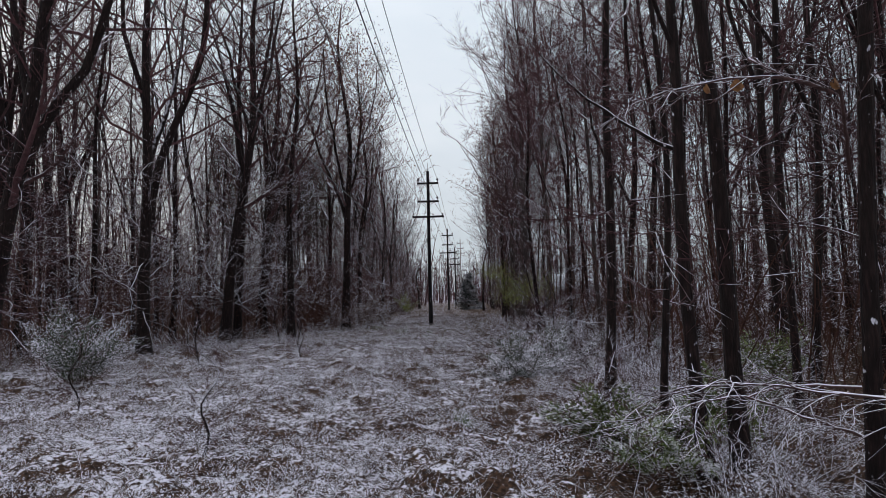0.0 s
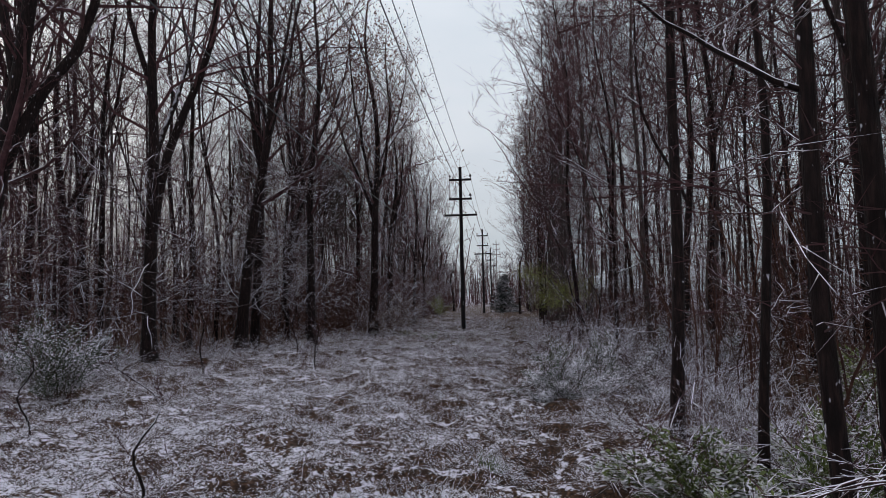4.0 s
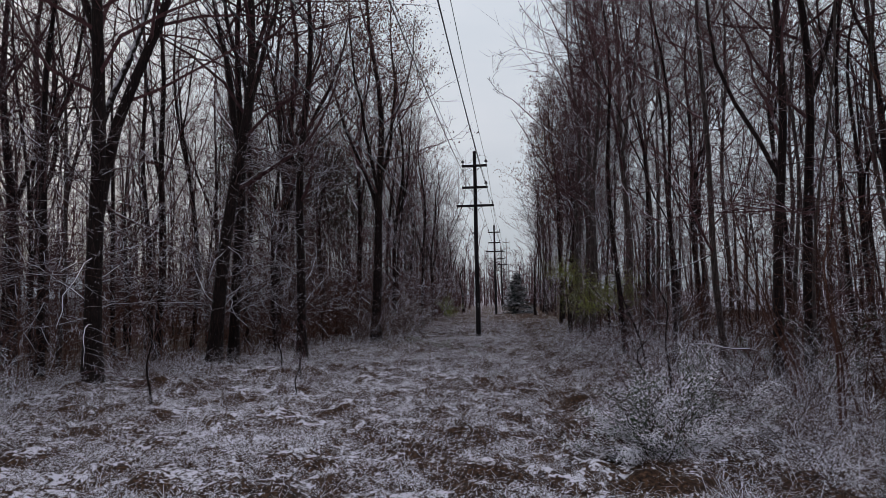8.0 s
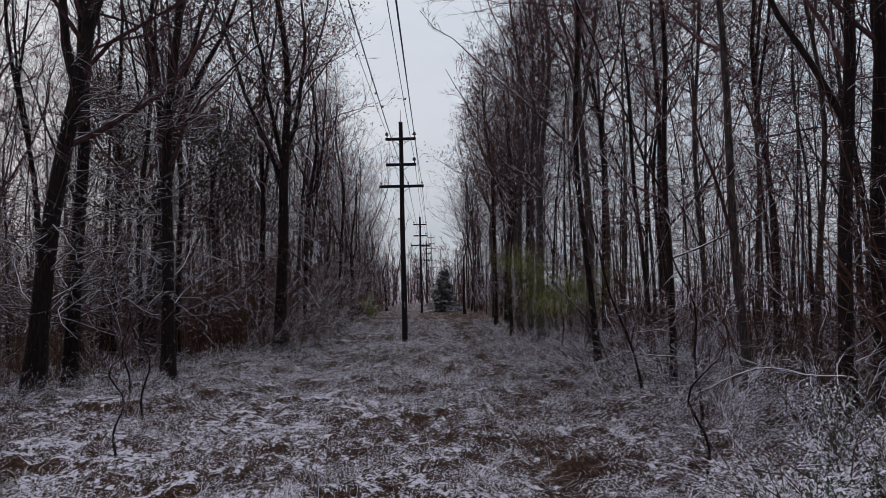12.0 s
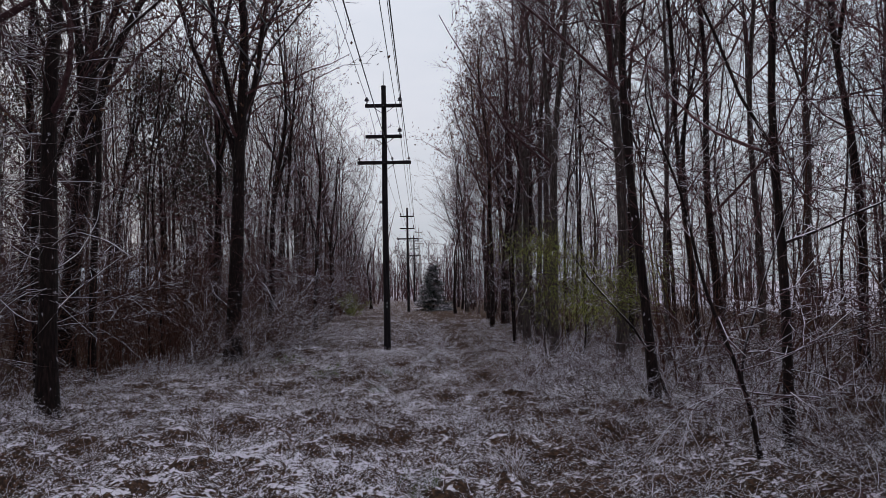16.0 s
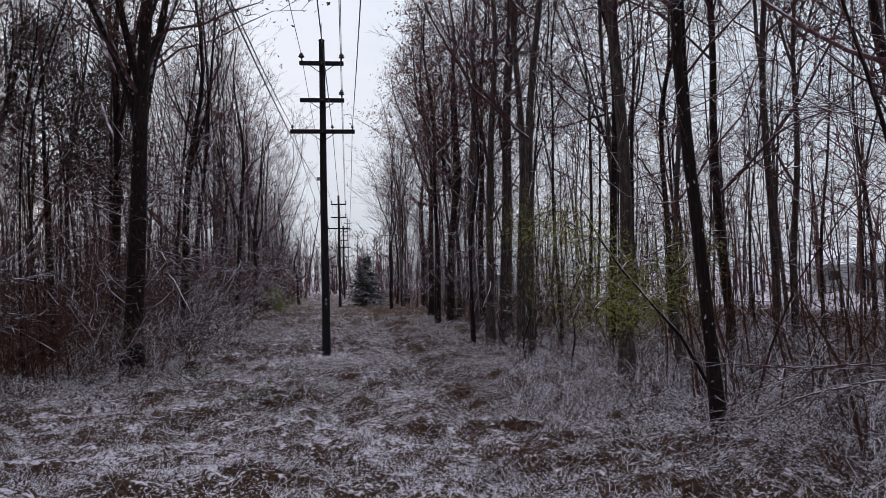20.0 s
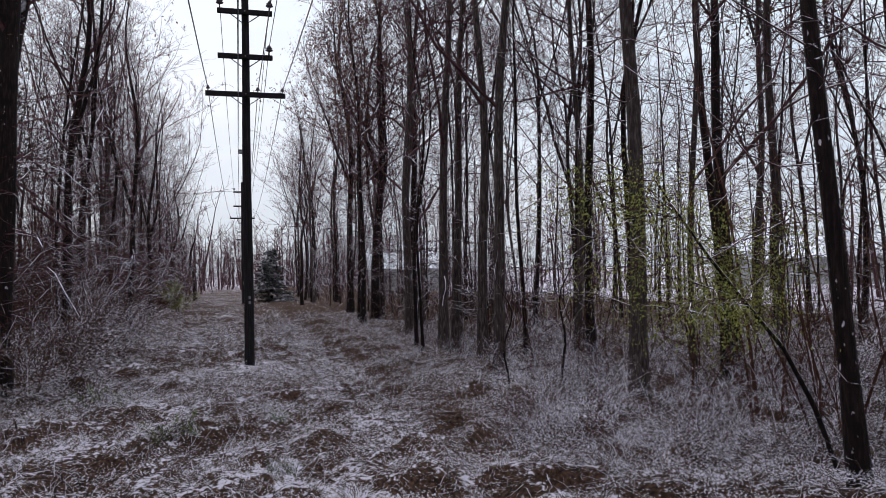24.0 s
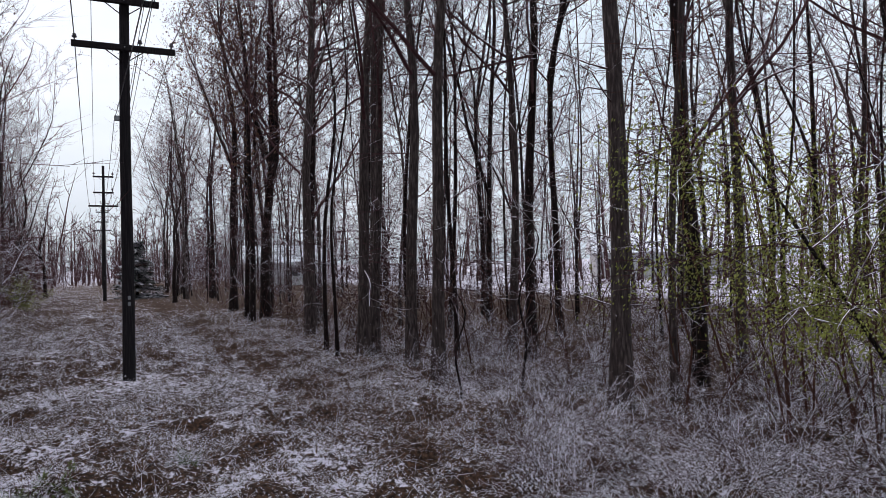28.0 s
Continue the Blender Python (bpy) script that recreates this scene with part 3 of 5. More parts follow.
# trees at the edge of the cut: x, y, height, trunk width, lean x, lean y, bow, forks (height, azimuth, angle, thickness), crown start, low sprays, grey bark
EDGE = [
    (-10.35, 24.0, 19, 0.46, 0.0, 0.0, 0.0, ((4.1, 0, 13, 0.9), (8.5, 180, 16, 0.7), (6.5, 60, 20, 0.6)), 0.36, 34, 0),
    (-8.94, 28.2, 19, 0.44, 0.10, 0.0, 0.0, ((6.8, 175, 16, 0.7), (7.8, 10, 16, 0.7), (8.6, 150, 24, 0.6), (9.4, 20, 22, 0.6)), 0.36, 36, 0),
    (-8.95, 29.9, 18, 0.36, 0.03, 0.0, 0.0, (), 0.40, 18, 0),
    (-20.0, 36.5, 19, 0.55, 0.0, 0.0, 0.0, ((7, 40, 20, 0.7),), 0.4, 12, 0),
    (-10.12, 38.1, 18, 0.55, 0.07, 0.0, 0.0, ((5.0, 10, 14, 0.75), (7, 150, 18, 0.7), (8.5, 20, 20, 0.7)), 0.36, 26, 0),
    (-6.68, 30.1, 17, 0.34, 0.01, 0.0, 0.0, (), 0.42, 22, 0),
    (-5.78, 39.8, 19, 0.50, 0.02, 0.0, 0.0, ((6.2, 150, 22, 0.7), (8, 60, 14, 0.6), (5.2, 100, 20, 0.55), (7.2, 260, 22, 0.55), (9, 80, 20, 0.5)), 0.32, 30, 0),
    (-12.4, 18.7, 19, 0.56, 0.17, 0.0, 0.0, ((5.3, 10, 27, 0.8), (7.5, 150, 15, 0.65)), 0.34, 30, 0),
    (2.63, 7.3, 15, 0.17, -0.06, 0.0, 0.0, ((3.5, 182, 62, 0.42, 0.6, 0.2), (4.6, 200, 40, 0.5, 0.9, 0.3)), 0.35, 12, 0),
    (3.03, 7.46, 17, 0.21, -0.03, 0.0, 0.0, (), 0.45, 8, 0),
    (3.8, 6.4, 18, 0.20, 0.0, 0.0, 0.0, ((5.5, 10, 20, 0.7),), 0.42, 10, 0),
    (2.8, 12.45, 17, 0.21, 0.02, 0.0, 0.0, (), 0.36, 9, 0),
    (2.82, 9.45, 14, 0.12, 0.02, 0.0, 0.0, (), 0.35, 8, 0),
    (4.6, 26.5, 14, 0.17, 0.0, 0.0, 0.0, ((4.2, 178, 40, 0.45, 2.0), (2.9, 5, 62, 0.42, 0.5, 0.3)), 0.4, 14, 0),
    (3.84, 29.3, 17, 0.20, -0.055, 0.02, 0.0, (), 0.52, 10, 0),
    (5.5, 25.0, 16, 0.21, -0.055, 0.0, 0.0, (), 0.42, 12, 1),
    (4.93, 34.5, 18, 0.35, 0.01, 0.0, 0.0, ((7.5, 10, 16, 0.7),), 0.42, 12, 1),
    (3.85, 41.7, 18, 0.30, 0.01, 0.0, 0.0, (), 0.46, 9, 1),
    (4.35, 42.2, 18, 0.26, 0.02, 0.0, 0.0, (), 0.46, 8, 1),
    (4.45, 40.4, 18, 0.30, 0.0, 0.0, 0.0, (), 0.46, 8, 1),
    (4.13, 38.6, 19, 0.30, 0.025, 0.0, 0.0, (), 0.50, 8, 1),
    (4.93, 48.96, 18, 0.38, 0.01, 0.0, 0.0, ((8, 0, 18, 0.7),), 0.46, 9, 1),
    (3.86, 44.3, 12, 0.14, 0.0, 0.0, 0.0, (), 0.4, 10, 0),
    (3.56, 42.6, 10, 0.10, 0.0, 0.0, 0.0, (), 0.4, 10, 0),
    (5.0, 43.8, 18, 0.28, 0.02, 0.0, 0.0, (), 0.46, 9, 1),
    (5.3, 56.4, 18, 0.50, 0.02, 0.0, 0.0, ((5.5, 10, 18, 0.7), (6.5, 190, 14, 0.7)), 0.42, 12, 0),
    (4.55, 56.5, 17, 0.24, 0.0, 0.0, 0.0, (), 0.4, 14, 0),
    (5.19, 62.4, 18, 0.45, 0.0, 0.0, 0.0, ((7, 100, 18, 0.7),), 0.38, 12, 0),
    (6.0, 52.0, 18, 0.36, 0.0, 0.0, 0.0, (), 0.4, 10, 0),
    (7.0, 34.85, 18, 0.20, -0.03, 0.0, 0.0, (), 0.45, 9, 0),
    (9.3, 35.95, 18, 0.24, 0.01, 0.0, 0.0, ((7, 60, 20, 0.7),), 0.42, 8, 1),
    (6.14, 34.63, 17, 0.14, 0.02, 0.0, 0.0, (), 0.45, 8, 1),
    (7.2, 40.7, 17, 0.24, 0.02, 0.0, 0.0, (), 0.45, 8, 1),
    (5.9, 22.8, 16, 0.28, 0.02, 0.0, 0.0, ((4.5, 170, 30, 0.6, 1.6),), 0.4, 12, 0),
    (6.8, 23.3, 17, 0.30, 0.0, 0.0, 0.0, ((6.5, 20, 26, 0.8),), 0.42, 10, 0),
    (8.2, 36.0, 17, 0.28, -0.02, 0.0, 0.0, (), 0.4, 10, 0),
    (4.34, 54.7, 17, 0.28, 0.0, 0.0, 0.0, (), 0.34, 14, 0),
    (5.1, 49.85, 18, 0.28, 0.0, 0.0, 0.0, (), 0.38, 12, 1),
    (6.85, 77.0, 17, 0.36, 0.0, 0.0, 0.0, (), 0.3, 12, 0),
    (-3.62, 92.0, 7, 0.34, -0.05, 0.0, 0.06, ((3.2, 160, 40, 0.6),), 0.5, 4, 0),
    (3.79, 72.7, 8.5, 0.30, 0.0, 0.0, 0.0, (), 0.55, 4, 0),
    (-5.9, 47.0, 16, 0.30, 0.03, 0.0, 0.0, ((6, 20, 16, 0.7),), 0.3, 26, 0),
    (-5.2, 56.0, 15, 0.28, 0.03, 0.0, 0.0, ((5, 160, 18, 0.7),), 0.26, 26, 0),
    (-5.3, 66.0, 13, 0.28, 0.05, 0.0, 0.0, ((4, 20, 20, 0.7), (5, 170, 18, 0.7)), 0.26, 22, 0),
    (-4.9, 78.0, 10, 0.24, 0.05, 0.0, 0.0, ((3, 20, 20, 0.7),), 0.26, 16, 0),
    (7.7, 16.3, 17, 0.28, -0.02, 0.0, 0.0, ((6.5, 160, 20, 0.7),), 0.36, 16, 0),
    (9.5, 20.0, 18, 0.32, 0.0, 0.0, 0.0, ((5.5, 20, 20, 0.7),), 0.36, 14, 0),
    (6.6, 12.8, 16, 0.20, 0.02, 0.0, 0.0, ((5.0, 180, 24, 0.7),), 0.34, 16, 0),
    (8.9, 14.5, 17, 0.26, 0.0, 0.0, 0.0, ((7.0, 200, 20, 0.7),), 0.36, 14, 0),
    (5.2, 10.6, 15, 0.15, -0.03, 0.0, 0.0, (), 0.34, 5, 0),
    (11.0, 17.2, 18, 0.32, 0.0, 0.0, 0.0, ((6.0, 150, 24, 0.7),), 0.36, 14, 0),
    (7.9, 19.5, 17, 0.22, 0.02, 0.0, 0.0, (), 0.36, 14, 0),
    (-14.5, 22.0, 19, 0.42, 0.03, 0.0, 0.0, ((5.0, 20, 18, 0.8),), 0.32, 26, 0),
    (-16.5, 27.0, 19, 0.36, 0.0, 0.0, 0.0, ((6.0, 160, 20, 0.7),), 0.32, 26, 0),
    (-13.2, 26.2, 17, 0.24, 0.02, 0.0, 0.0, (), 0.30, 26, 0),
    (-17.5, 31.0, 19, 0.42, 0.0, 0.0, 0.0, ((5.5, 40, 20, 0.7),), 0.32, 22, 0),
    (-12.3, 31.4, 18, 0.30, 0.02, 0.0, 0.0, ((6.5, 170, 18, 0.7),), 0.32, 26, 0),
    (-15.0, 36.2, 18, 0.30, 0.0, 0.0, 0.0, (), 0.32, 22, 0),
    (-11.6, 38.6, 18, 0.28, 0.02, 0.0, 0.0, (), 0.32, 24, 0),
    (14.2, 42.0, 17, 0.30, 0.01, 0.0, 0.0, ((8, 40, 20, 0.7), (9, 200, 22, 0.7)), 0.5, 8, 1),
    (-7.3, 44.0, 18, 0.32, 0.02, 0.0, 0.0, ((7, 20, 16, 0.7),), 0.32, 26, 0),
]
LEAFY = ((-5.78, 39.8), (5.19, 62.4), (4.34, 54.7), (-7.3, 44.0), (14.2, 42.0), (4.55, 56.5), (-10.12, 38.1))
taken = []
for n, (x, y, H, D, lx, ly, bow, forks, crown, low, grey) in enumerate(EDGE):
    big = D > 0.4
    near_right = x > 0 and y < 15
    wall = x > 0 and 33 < y < 64
    tree = make_tree(
        "bare_tree", 100 + n, H, D if x < 0 else 0.88 * D, (lx, ly), bow, forks, crown,
        (36 if wall else 24) if D > 0.15 else 12, 7 if x > 0 else 6, 6 if wall or x > 0 and y < 35 else 4,
        int(low * (1.5 if x < 0 and y < 45 else 0.8 if near_right else 1.4)), 3.0 if x < 0 else 1.9, BARK_GREY if grey else BARK,
        40 if (x, y) in LEAFY else 0, thin=1.0 if y < 35 else 1.2,
        trim=(1 if x < 0 else -1) if (y > 36 or near_right) and x != -5.78 else 0, spread=0.7 if near_right or x == -5.78 else 1.0,
        sprays=-11 < x < 5 and y < 36 and not near_right, boughs=0 if H < 13 or near_right else 3 if x > 0 else 2)
    put(tree, x, y)
    kind = "thick forked" if big else "slender" if D < 0.22 else "tall"
    tagged(tree, "%s bare tree with %s bark, snow along its branches" % (kind, "grey-brown" if grey else "dark"), "tree", "trees beside the cut")
    taken.append((x, y))

# the woods behind: a dozen kinds, each standing in many places
rng = np.random.default_rng(7)
KINDS = []
for k in range(12):
    slim = k in (0, 3, 6, 9)
    forks = ((7.5, 77 * k, 20, 0.7),) if slim or k % 3 == 1 else ((4.5 + k % 4, 40 * k, 18, 0.75), (8.5, 40 * k + 150, 22, 0.7))
    KINDS.append((make_tree("bare_tree", 500 + k, 15.5 + 0.35 * k, (0.085, 0.145, 0.22)[k % 3], (rng.normal(0, 0.025), rng.normal(0, 0.025)), 0, forks, 0.26, 16, 6, 4, 12, 1.7, BARK_GREY if k % 4 == 1 else BARK, 6 if k in (2, 6, 7) else 0, thin=1.4, spread=0.62 if slim or k in (2, 7) else 1.0, wander=0.95), slim))


used = set()
joined = []
placed = 0
for _ in range(9000):
    if placed >= 330:
        break
    y = rng.uniform(-4, 112)
    left = rng.random() < (0.5 if y < 44 else 0.66)
    depth = rng.uniform(0, 1) ** 1.3 * 34
    x = left_edge(y) - depth if left else right_edge(y) + depth
    if min((x - a) ** 2 + (y - b) ** 2 for a, b in taken) < (1.3 + 0.045 * depth) ** 2:
        continue
    if abs(x) > 2 + 0.75 * (y + 8) or math.hypot(x + 0.8, y - min(max(y, 0), 27)) < (9.0 if left else 6.5 if y < 22 else 11.5):
        continue
    k = int(rng.integers(0, len(KINDS)))
    root, slim = KINDS[k]
    m = Matrix.LocRotScale((x, y, float(ground_z(x, y))), Euler((0, 0, rng.uniform(0, 6.28))), None)
    sc = rng.uniform(0.85, 1.12)
    if k in used and (depth > 17 or y > 74 and depth > 2.2):
        joined.append((k, x, y, rng.uniform(0, 6.28), sc))
        taken.append((x, y))
        placed += 1
        continue
    if k in used:
        root = copy_thing(root, m)
        root.scale = (sc,) * 3
    else:
        root.matrix_basis = m
        used.add(k)
        tagged(root, "slender bare sapling in the snowy woods" if slim else "tall bare tree in the snowy woods", "tree", "trees of the woods")
    taken.append((x, y))
    placed += 1


for _ in range(150):
    y = rng.uniform(18, 72)
    x = left_edge(y) - rng.uniform(2, 30) if rng.random() < 0.6 else right_edge(y) + rng.uniform(5, 28)
    if abs(x) < 2 + 0.75 * (y + 8):
        joined.append((int(rng.integers(0, 5)), x, y, rng.uniform(0, 6.28), rng.uniform(0.35, 0.6)))


for _ in range(70):
    y = rng.uniform(17, 44)
    x = right_edge(y) + rng.uniform(6, 24) if rng.random() < 0.55 and y < 36 else left_edge(y) - rng.uniform(5, 26)
    if abs(x) < 2 + 0.75 * (y + 8):
        joined.append((int(rng.integers(0, 5)), x, y, rng.uniform(0, 6.28), rng.uniform(0.7, 1.0)))


for _ in range(16):
    y = rng.uniform(20, 46)
    joined.append((int(rng.integers(0, 5)), right_edge(y) + rng.uniform(9, 26), y, rng.uniform(0, 6.28), rng.uniform(0.7, 1.0)))


for _ in range(400):
    if placed >= 340:
        break
    y = rng.uniform(12, 29.5)
    x = rng.uniform(6.2, 16)
    if min((x - a) ** 2 + (y - b) ** 2 for a, b in taken) < 1.5 ** 2:
        continue
    root = copy_thing(KINDS[int(rng.integers(0, 12))][0], Matrix.LocRotScale((x, y, float(ground_z(x, y))), Euler((0, 0, rng.uniform(0, 6.28))), None))
    taken.append((x, y))
    placed += 1


# slim trees that close the walls of the cut further on
for _ in range(2000):
    if placed >= 384:
        break
    y = rng.uniform(38, 100)
    left = rng.random() < 0.62
    x = left_edge(y) - 0.2 - rng.uniform(0, 4) if left else right_edge(y) + 0.4 + rng.uniform(0, 1) ** 1.5 * 5
    if min((x - a) ** 2 + (y - b) ** 2 for a, b in taken) < 1.0:
        continue
    k = int(rng.choice([0, 2, 3, 6, 7, 9]))
    if y > 66:
        joined.append((k, x, y, rng.uniform(0, 6.28), rng.uniform(0.6, 0.78)))
        taken.append((x, y))
        placed += 1
        continue
    root = copy_thing(KINDS[k][0], Matrix.LocRotScale((x, y, float(ground_z(x, y))), Euler((0, 0, rng.uniform(0, 6.28))), None))
    root.scale = (rng.uniform(0.8, 1.0) * (1.0 if y < 60 else 0.8),) * 3
    taken.append((x, y))
    placed += 1


FAR_KINDS = [make_tree("bare_tree", 540 + k, 15.5 + 0.8 * k, (0.10, 0.18, 0.25, 0.12, 0.2)[k], (rng.normal(0, 0.03), rng.normal(0, 0.03)), 0, () if k % 2 else ((6, 70 * k, 18, 0.7),), 0.24, 14, 4, 3, 3, 2.2, BARK, 6 if k in (0, 3) else 0, thin=2.2) for k in range(5)]
for k, root in enumerate(FAR_KINDS):
    _, x, y, a, sc = joined.pop()
    root.matrix_basis = Matrix.LocRotScale((x, y, float(ground_z(x, y))), Euler((0, 0, a)), None)
    tagged(root, "tall bare tree in the snowy woods", "tree", "trees of the woods")


def join_woods():
    """The trees deep in the woods, as one mesh of trunks and one of crowns."""
    for name, material, label in (("trunk", BARK, "trunks of the trees deep in the woods"), ("crown", TWIG, "bare crowns of the trees deep in the woods"), ("foliage", TWIG_LEAFY, "brown leaves left on trees deep in the woods")):
        V, F, G, n = [], [], [], 0
        for k, x, y, a, sc in joined:
            for ob in FAR_KINDS[k % 5].children:
                kind = ob.name.split(".")[0]
                if kind == name or kind == "limb" and name == "trunk":
                    me = ob.data
                    v = np.empty(len(me.vertices) * 3, dtype=np.float32)
                    me.vertices.foreach_get("co", v)
                    f = np.empty(len(me.loops), dtype=np.int32)
                    me.loops.foreach_get("vertex_index", f)
                    v = v.reshape(-1, 3) * sc
                    c, s = math.cos(a), math.sin(a)
                    V.append(np.stack([c * v[:, 0] - s * v[:, 1] + x, s * v[:, 0] + c * v[:, 1] + y, v[:, 2] + float(ground_z(x, y))], -1))
                    quads = 4 * (len(f) - 3 * len(me.polygons))
                    F.append(f[:quads].reshape(-1, 4) + n)
                    G.append(f[quads:].reshape(-1, 3) + n)
                    n += len(v)
        ob = new("deep_woods", mesh_from("deep_woods", np.concatenate(V), np.concatenate(F), material, name == "trunk", np.concatenate(G)))
        tagged(ob, label, "woods", kind="stuff")


join_woods()


# far woods that close the view, and unseen trees that block light
def far_and_unseen_woods():
    r = np.random.default_rng(11)
    n = 2000
    a = r.uniform(-1.1, 1.1, n)
    d = np.where(np.abs(a) < 0.12, r.uniform(112, 230, n), r.uniform(46, 160, n))
    x, y = d * np.sin(a), d * np.cos(a)
    ok = ~((x > -3.4) & (x < 6.2) & (y < 170)) & ~((x > left_edge(y) - 30) & (x < right_edge(y) + 30) & (y < 112)) & (y > -5)
    ok &= (x < 0) | (r.random(n) < 0.3)
    # added trees out of view, beside and behind the camera, to darken the trunks
    side = r.choice([-1, 1], 420)
    bx, by = side * r.uniform(9, 45, 420), r.uniform(-45, 26, 420)
    out_of_view = np.abs(bx) > 6 + 0.78 * (by + 6)
    bx, by = bx[out_of_view], by[out_of_view]
    x, y = np.concatenate([x[ok], bx, r.uniform(-16, 34, 330)]), np.concatenate([y[ok], by, r.uniform(132, 205, 330)])
    n = len(x)
    H = r.uniform(7, 16, n)
    H[-330:] *= 0.75
    T = Tubes()
    p = curves(r, np.stack([x, y, np.full(n, -0.2)], -1), np.stack([r.normal(0, 0.05, n), r.normal(0, 0.05, n), np.ones(n)], -1), H, 4, 0.1, 0.05)
    T.many(p, r.uniform(0.07, 0.2, n)[:, None] * np.linspace(1, 0.12, 5), 4)
    nb = 12
    q, _ = along(np.repeat(p, nb, 0), r.uniform(0.12, 0.98, n * nb))
    L = np.repeat(H, nb) * r.uniform(0.08, 0.22, n * nb)
    b = curves(r, q, rays_out(r.uniform(0, 6.28, n * nb), np.radians(r.uniform(5, 60, n * nb))), L, 2, 0.4, 0.15)
    T.many(b, np.array([0.04, 0.034, 0.022]), 3)
    m = 2
    q, dd = along(np.repeat(b, m, 0), r.uniform(0.1, 0.95, len(b) * m))
    L2 = np.repeat(L, m) * r.uniform(0.25, 0.5, len(q))
    T.many(np.stack([q, q + side_shoots(r, dd, r.uniform(0.4, 1.0, len(q))) * L2[:, None]], 1), np.array([0.030, 0.022]), 3)
    ob = new("distant_woods", T.mesh("distant_woods", TWIG))
    tagged(ob, "distant bare woods dusted with snow, with unseen trees added to block side light", "woods", kind="stuff")


far_and_unseen_woods()


def thicket(seed, count, side, depth, y0, y1, h, thin, material=TWIG):
    """Close-set saplings and brush under the trees."""
    r = np.random.default_rng(seed)
    y = r.uniform(y0, y1, count)
    off = r.uniform(0, 1, count) ** 1.2 * depth
    x = left_edge(y) - off + 0.6 if side < 0 else right_edge(y) + off
    if not side:
        x = r.uniform(-depth, depth + 4, count)
    ok = (np.abs(x) < 3 + 0.75 * (y + 8)) & ((side != 0) | (np.abs(x - 0.2 - 0.032 * (y - 80)) > 3.0 * (y < 128)))
    x, y = x[ok], y[ok]
    n = len(x)
    H = r.uniform(h[0], h[1], n) * r.uniform(0.4, 1.0, n)
    T = Tubes()
    p = curves(r, np.stack([x, y, ground_z(x, y) - 0.05], -1), np.stack([r.normal(0, 0.15, n), r.normal(0, 0.15, n), np.ones(n)], -1), H, 4, 0.0, 0.17)
    T.many(p, (0.005 + 0.0036 * H)[:, None] * np.linspace(1, 0.2, 5), 3)
    nb = 6
    q, _ = along(np.repeat(p, nb, 0), r.uniform(0.15, 1.0, n * nb))
    L = np.repeat(H, nb) * r.uniform(0.15, 0.5, n * nb)
    b = curves(r, q, rays_out(r.uniform(0, 6.28, n * nb), np.radians(r.uniform(-10, 40, n * nb))), L, 2, 0.1, 0.25)
    T.many(b, np.array([0.005, 0.004, 0.0025]) * thin, 3)
    q, dd = along(b, r.uniform(0.2, 0.95, len(b)))
    L2 = L * r.uniform(0.25, 0.5, len(q))
    T.many(np.stack([q, q + side_shoots(r, dd, r.uniform(0.4, 1.0, len(q)), 0.5) * L2[:, None]], 1), np.array([0.0045, 0.003]) * thin, 3)
    ob = new("thicket", T.mesh("thicket", material))
    tagged(ob, "thicket of bare saplings and brush under the trees", "thicket", kind="stuff")


thicket(41, 2300, -1, 30, 14, 66, (1.2, 7.0), 1.1, TWIG_RED)
thicket(42, 1000, -1, 34, 50, 112, (1.5, 8.0), 1.5, TWIG_RED)
thicket(45, 130, 1, 6, 42, 100, (1.5, 5.0), 1.4)
thicket(46, 1300, -1, 5, 35, 96, (1.2, 6.0), 1.2, TWIG_RED)
thicket(47, 1000, 0, 30, 98, 185, (2.0, 6.5), 3.0)
thicket(48, 400, 1, 14, 13, 34, (1.5, 7.0), 1.0, TWIG_RED)
thicket(43, 1300, 1, 30, 8, 56, (0.8, 5.0), 0.9, TWIG_RED)
thicket(44, 220, 1, 28, 45, 112, (1.5, 6.0), 1.5)


# ---- the power line ----
def lathe(profile, segs=12):
    bm = bmesh.new()
    rings = []
    for r, z in profile:
        rings.append([bm.verts.new((r * math.cos(2 * math.pi * i / segs), r * math.sin(2 * math.pi * i / segs), z)) for i in range(segs)])
    for a, b in zip(rings, rings[1:]):
        for i in range(segs):
            bm.faces.new((a[i], a[(i + 1) % segs], b[(i + 1) % segs], b[i]))
    bm.faces.new(rings[-1])
    bm.faces.new(rings[0][::-1])
    return bm


LINE_DIR = math.atan2(38.3, 1.19)
ARM_Z = (8.52, 7.43, 6.51)
ARM_L = (1.28, 1.28, 1.86)
POLE_H = 9.25
# insulators: arm, place along it, tall or short
PINS = ((0, -0.58, 1), (0, 0.58, 1), (1, 0.56, 1), (2, -0.87, 0), (2, 0.28, 0), (2, 0.86, 0))


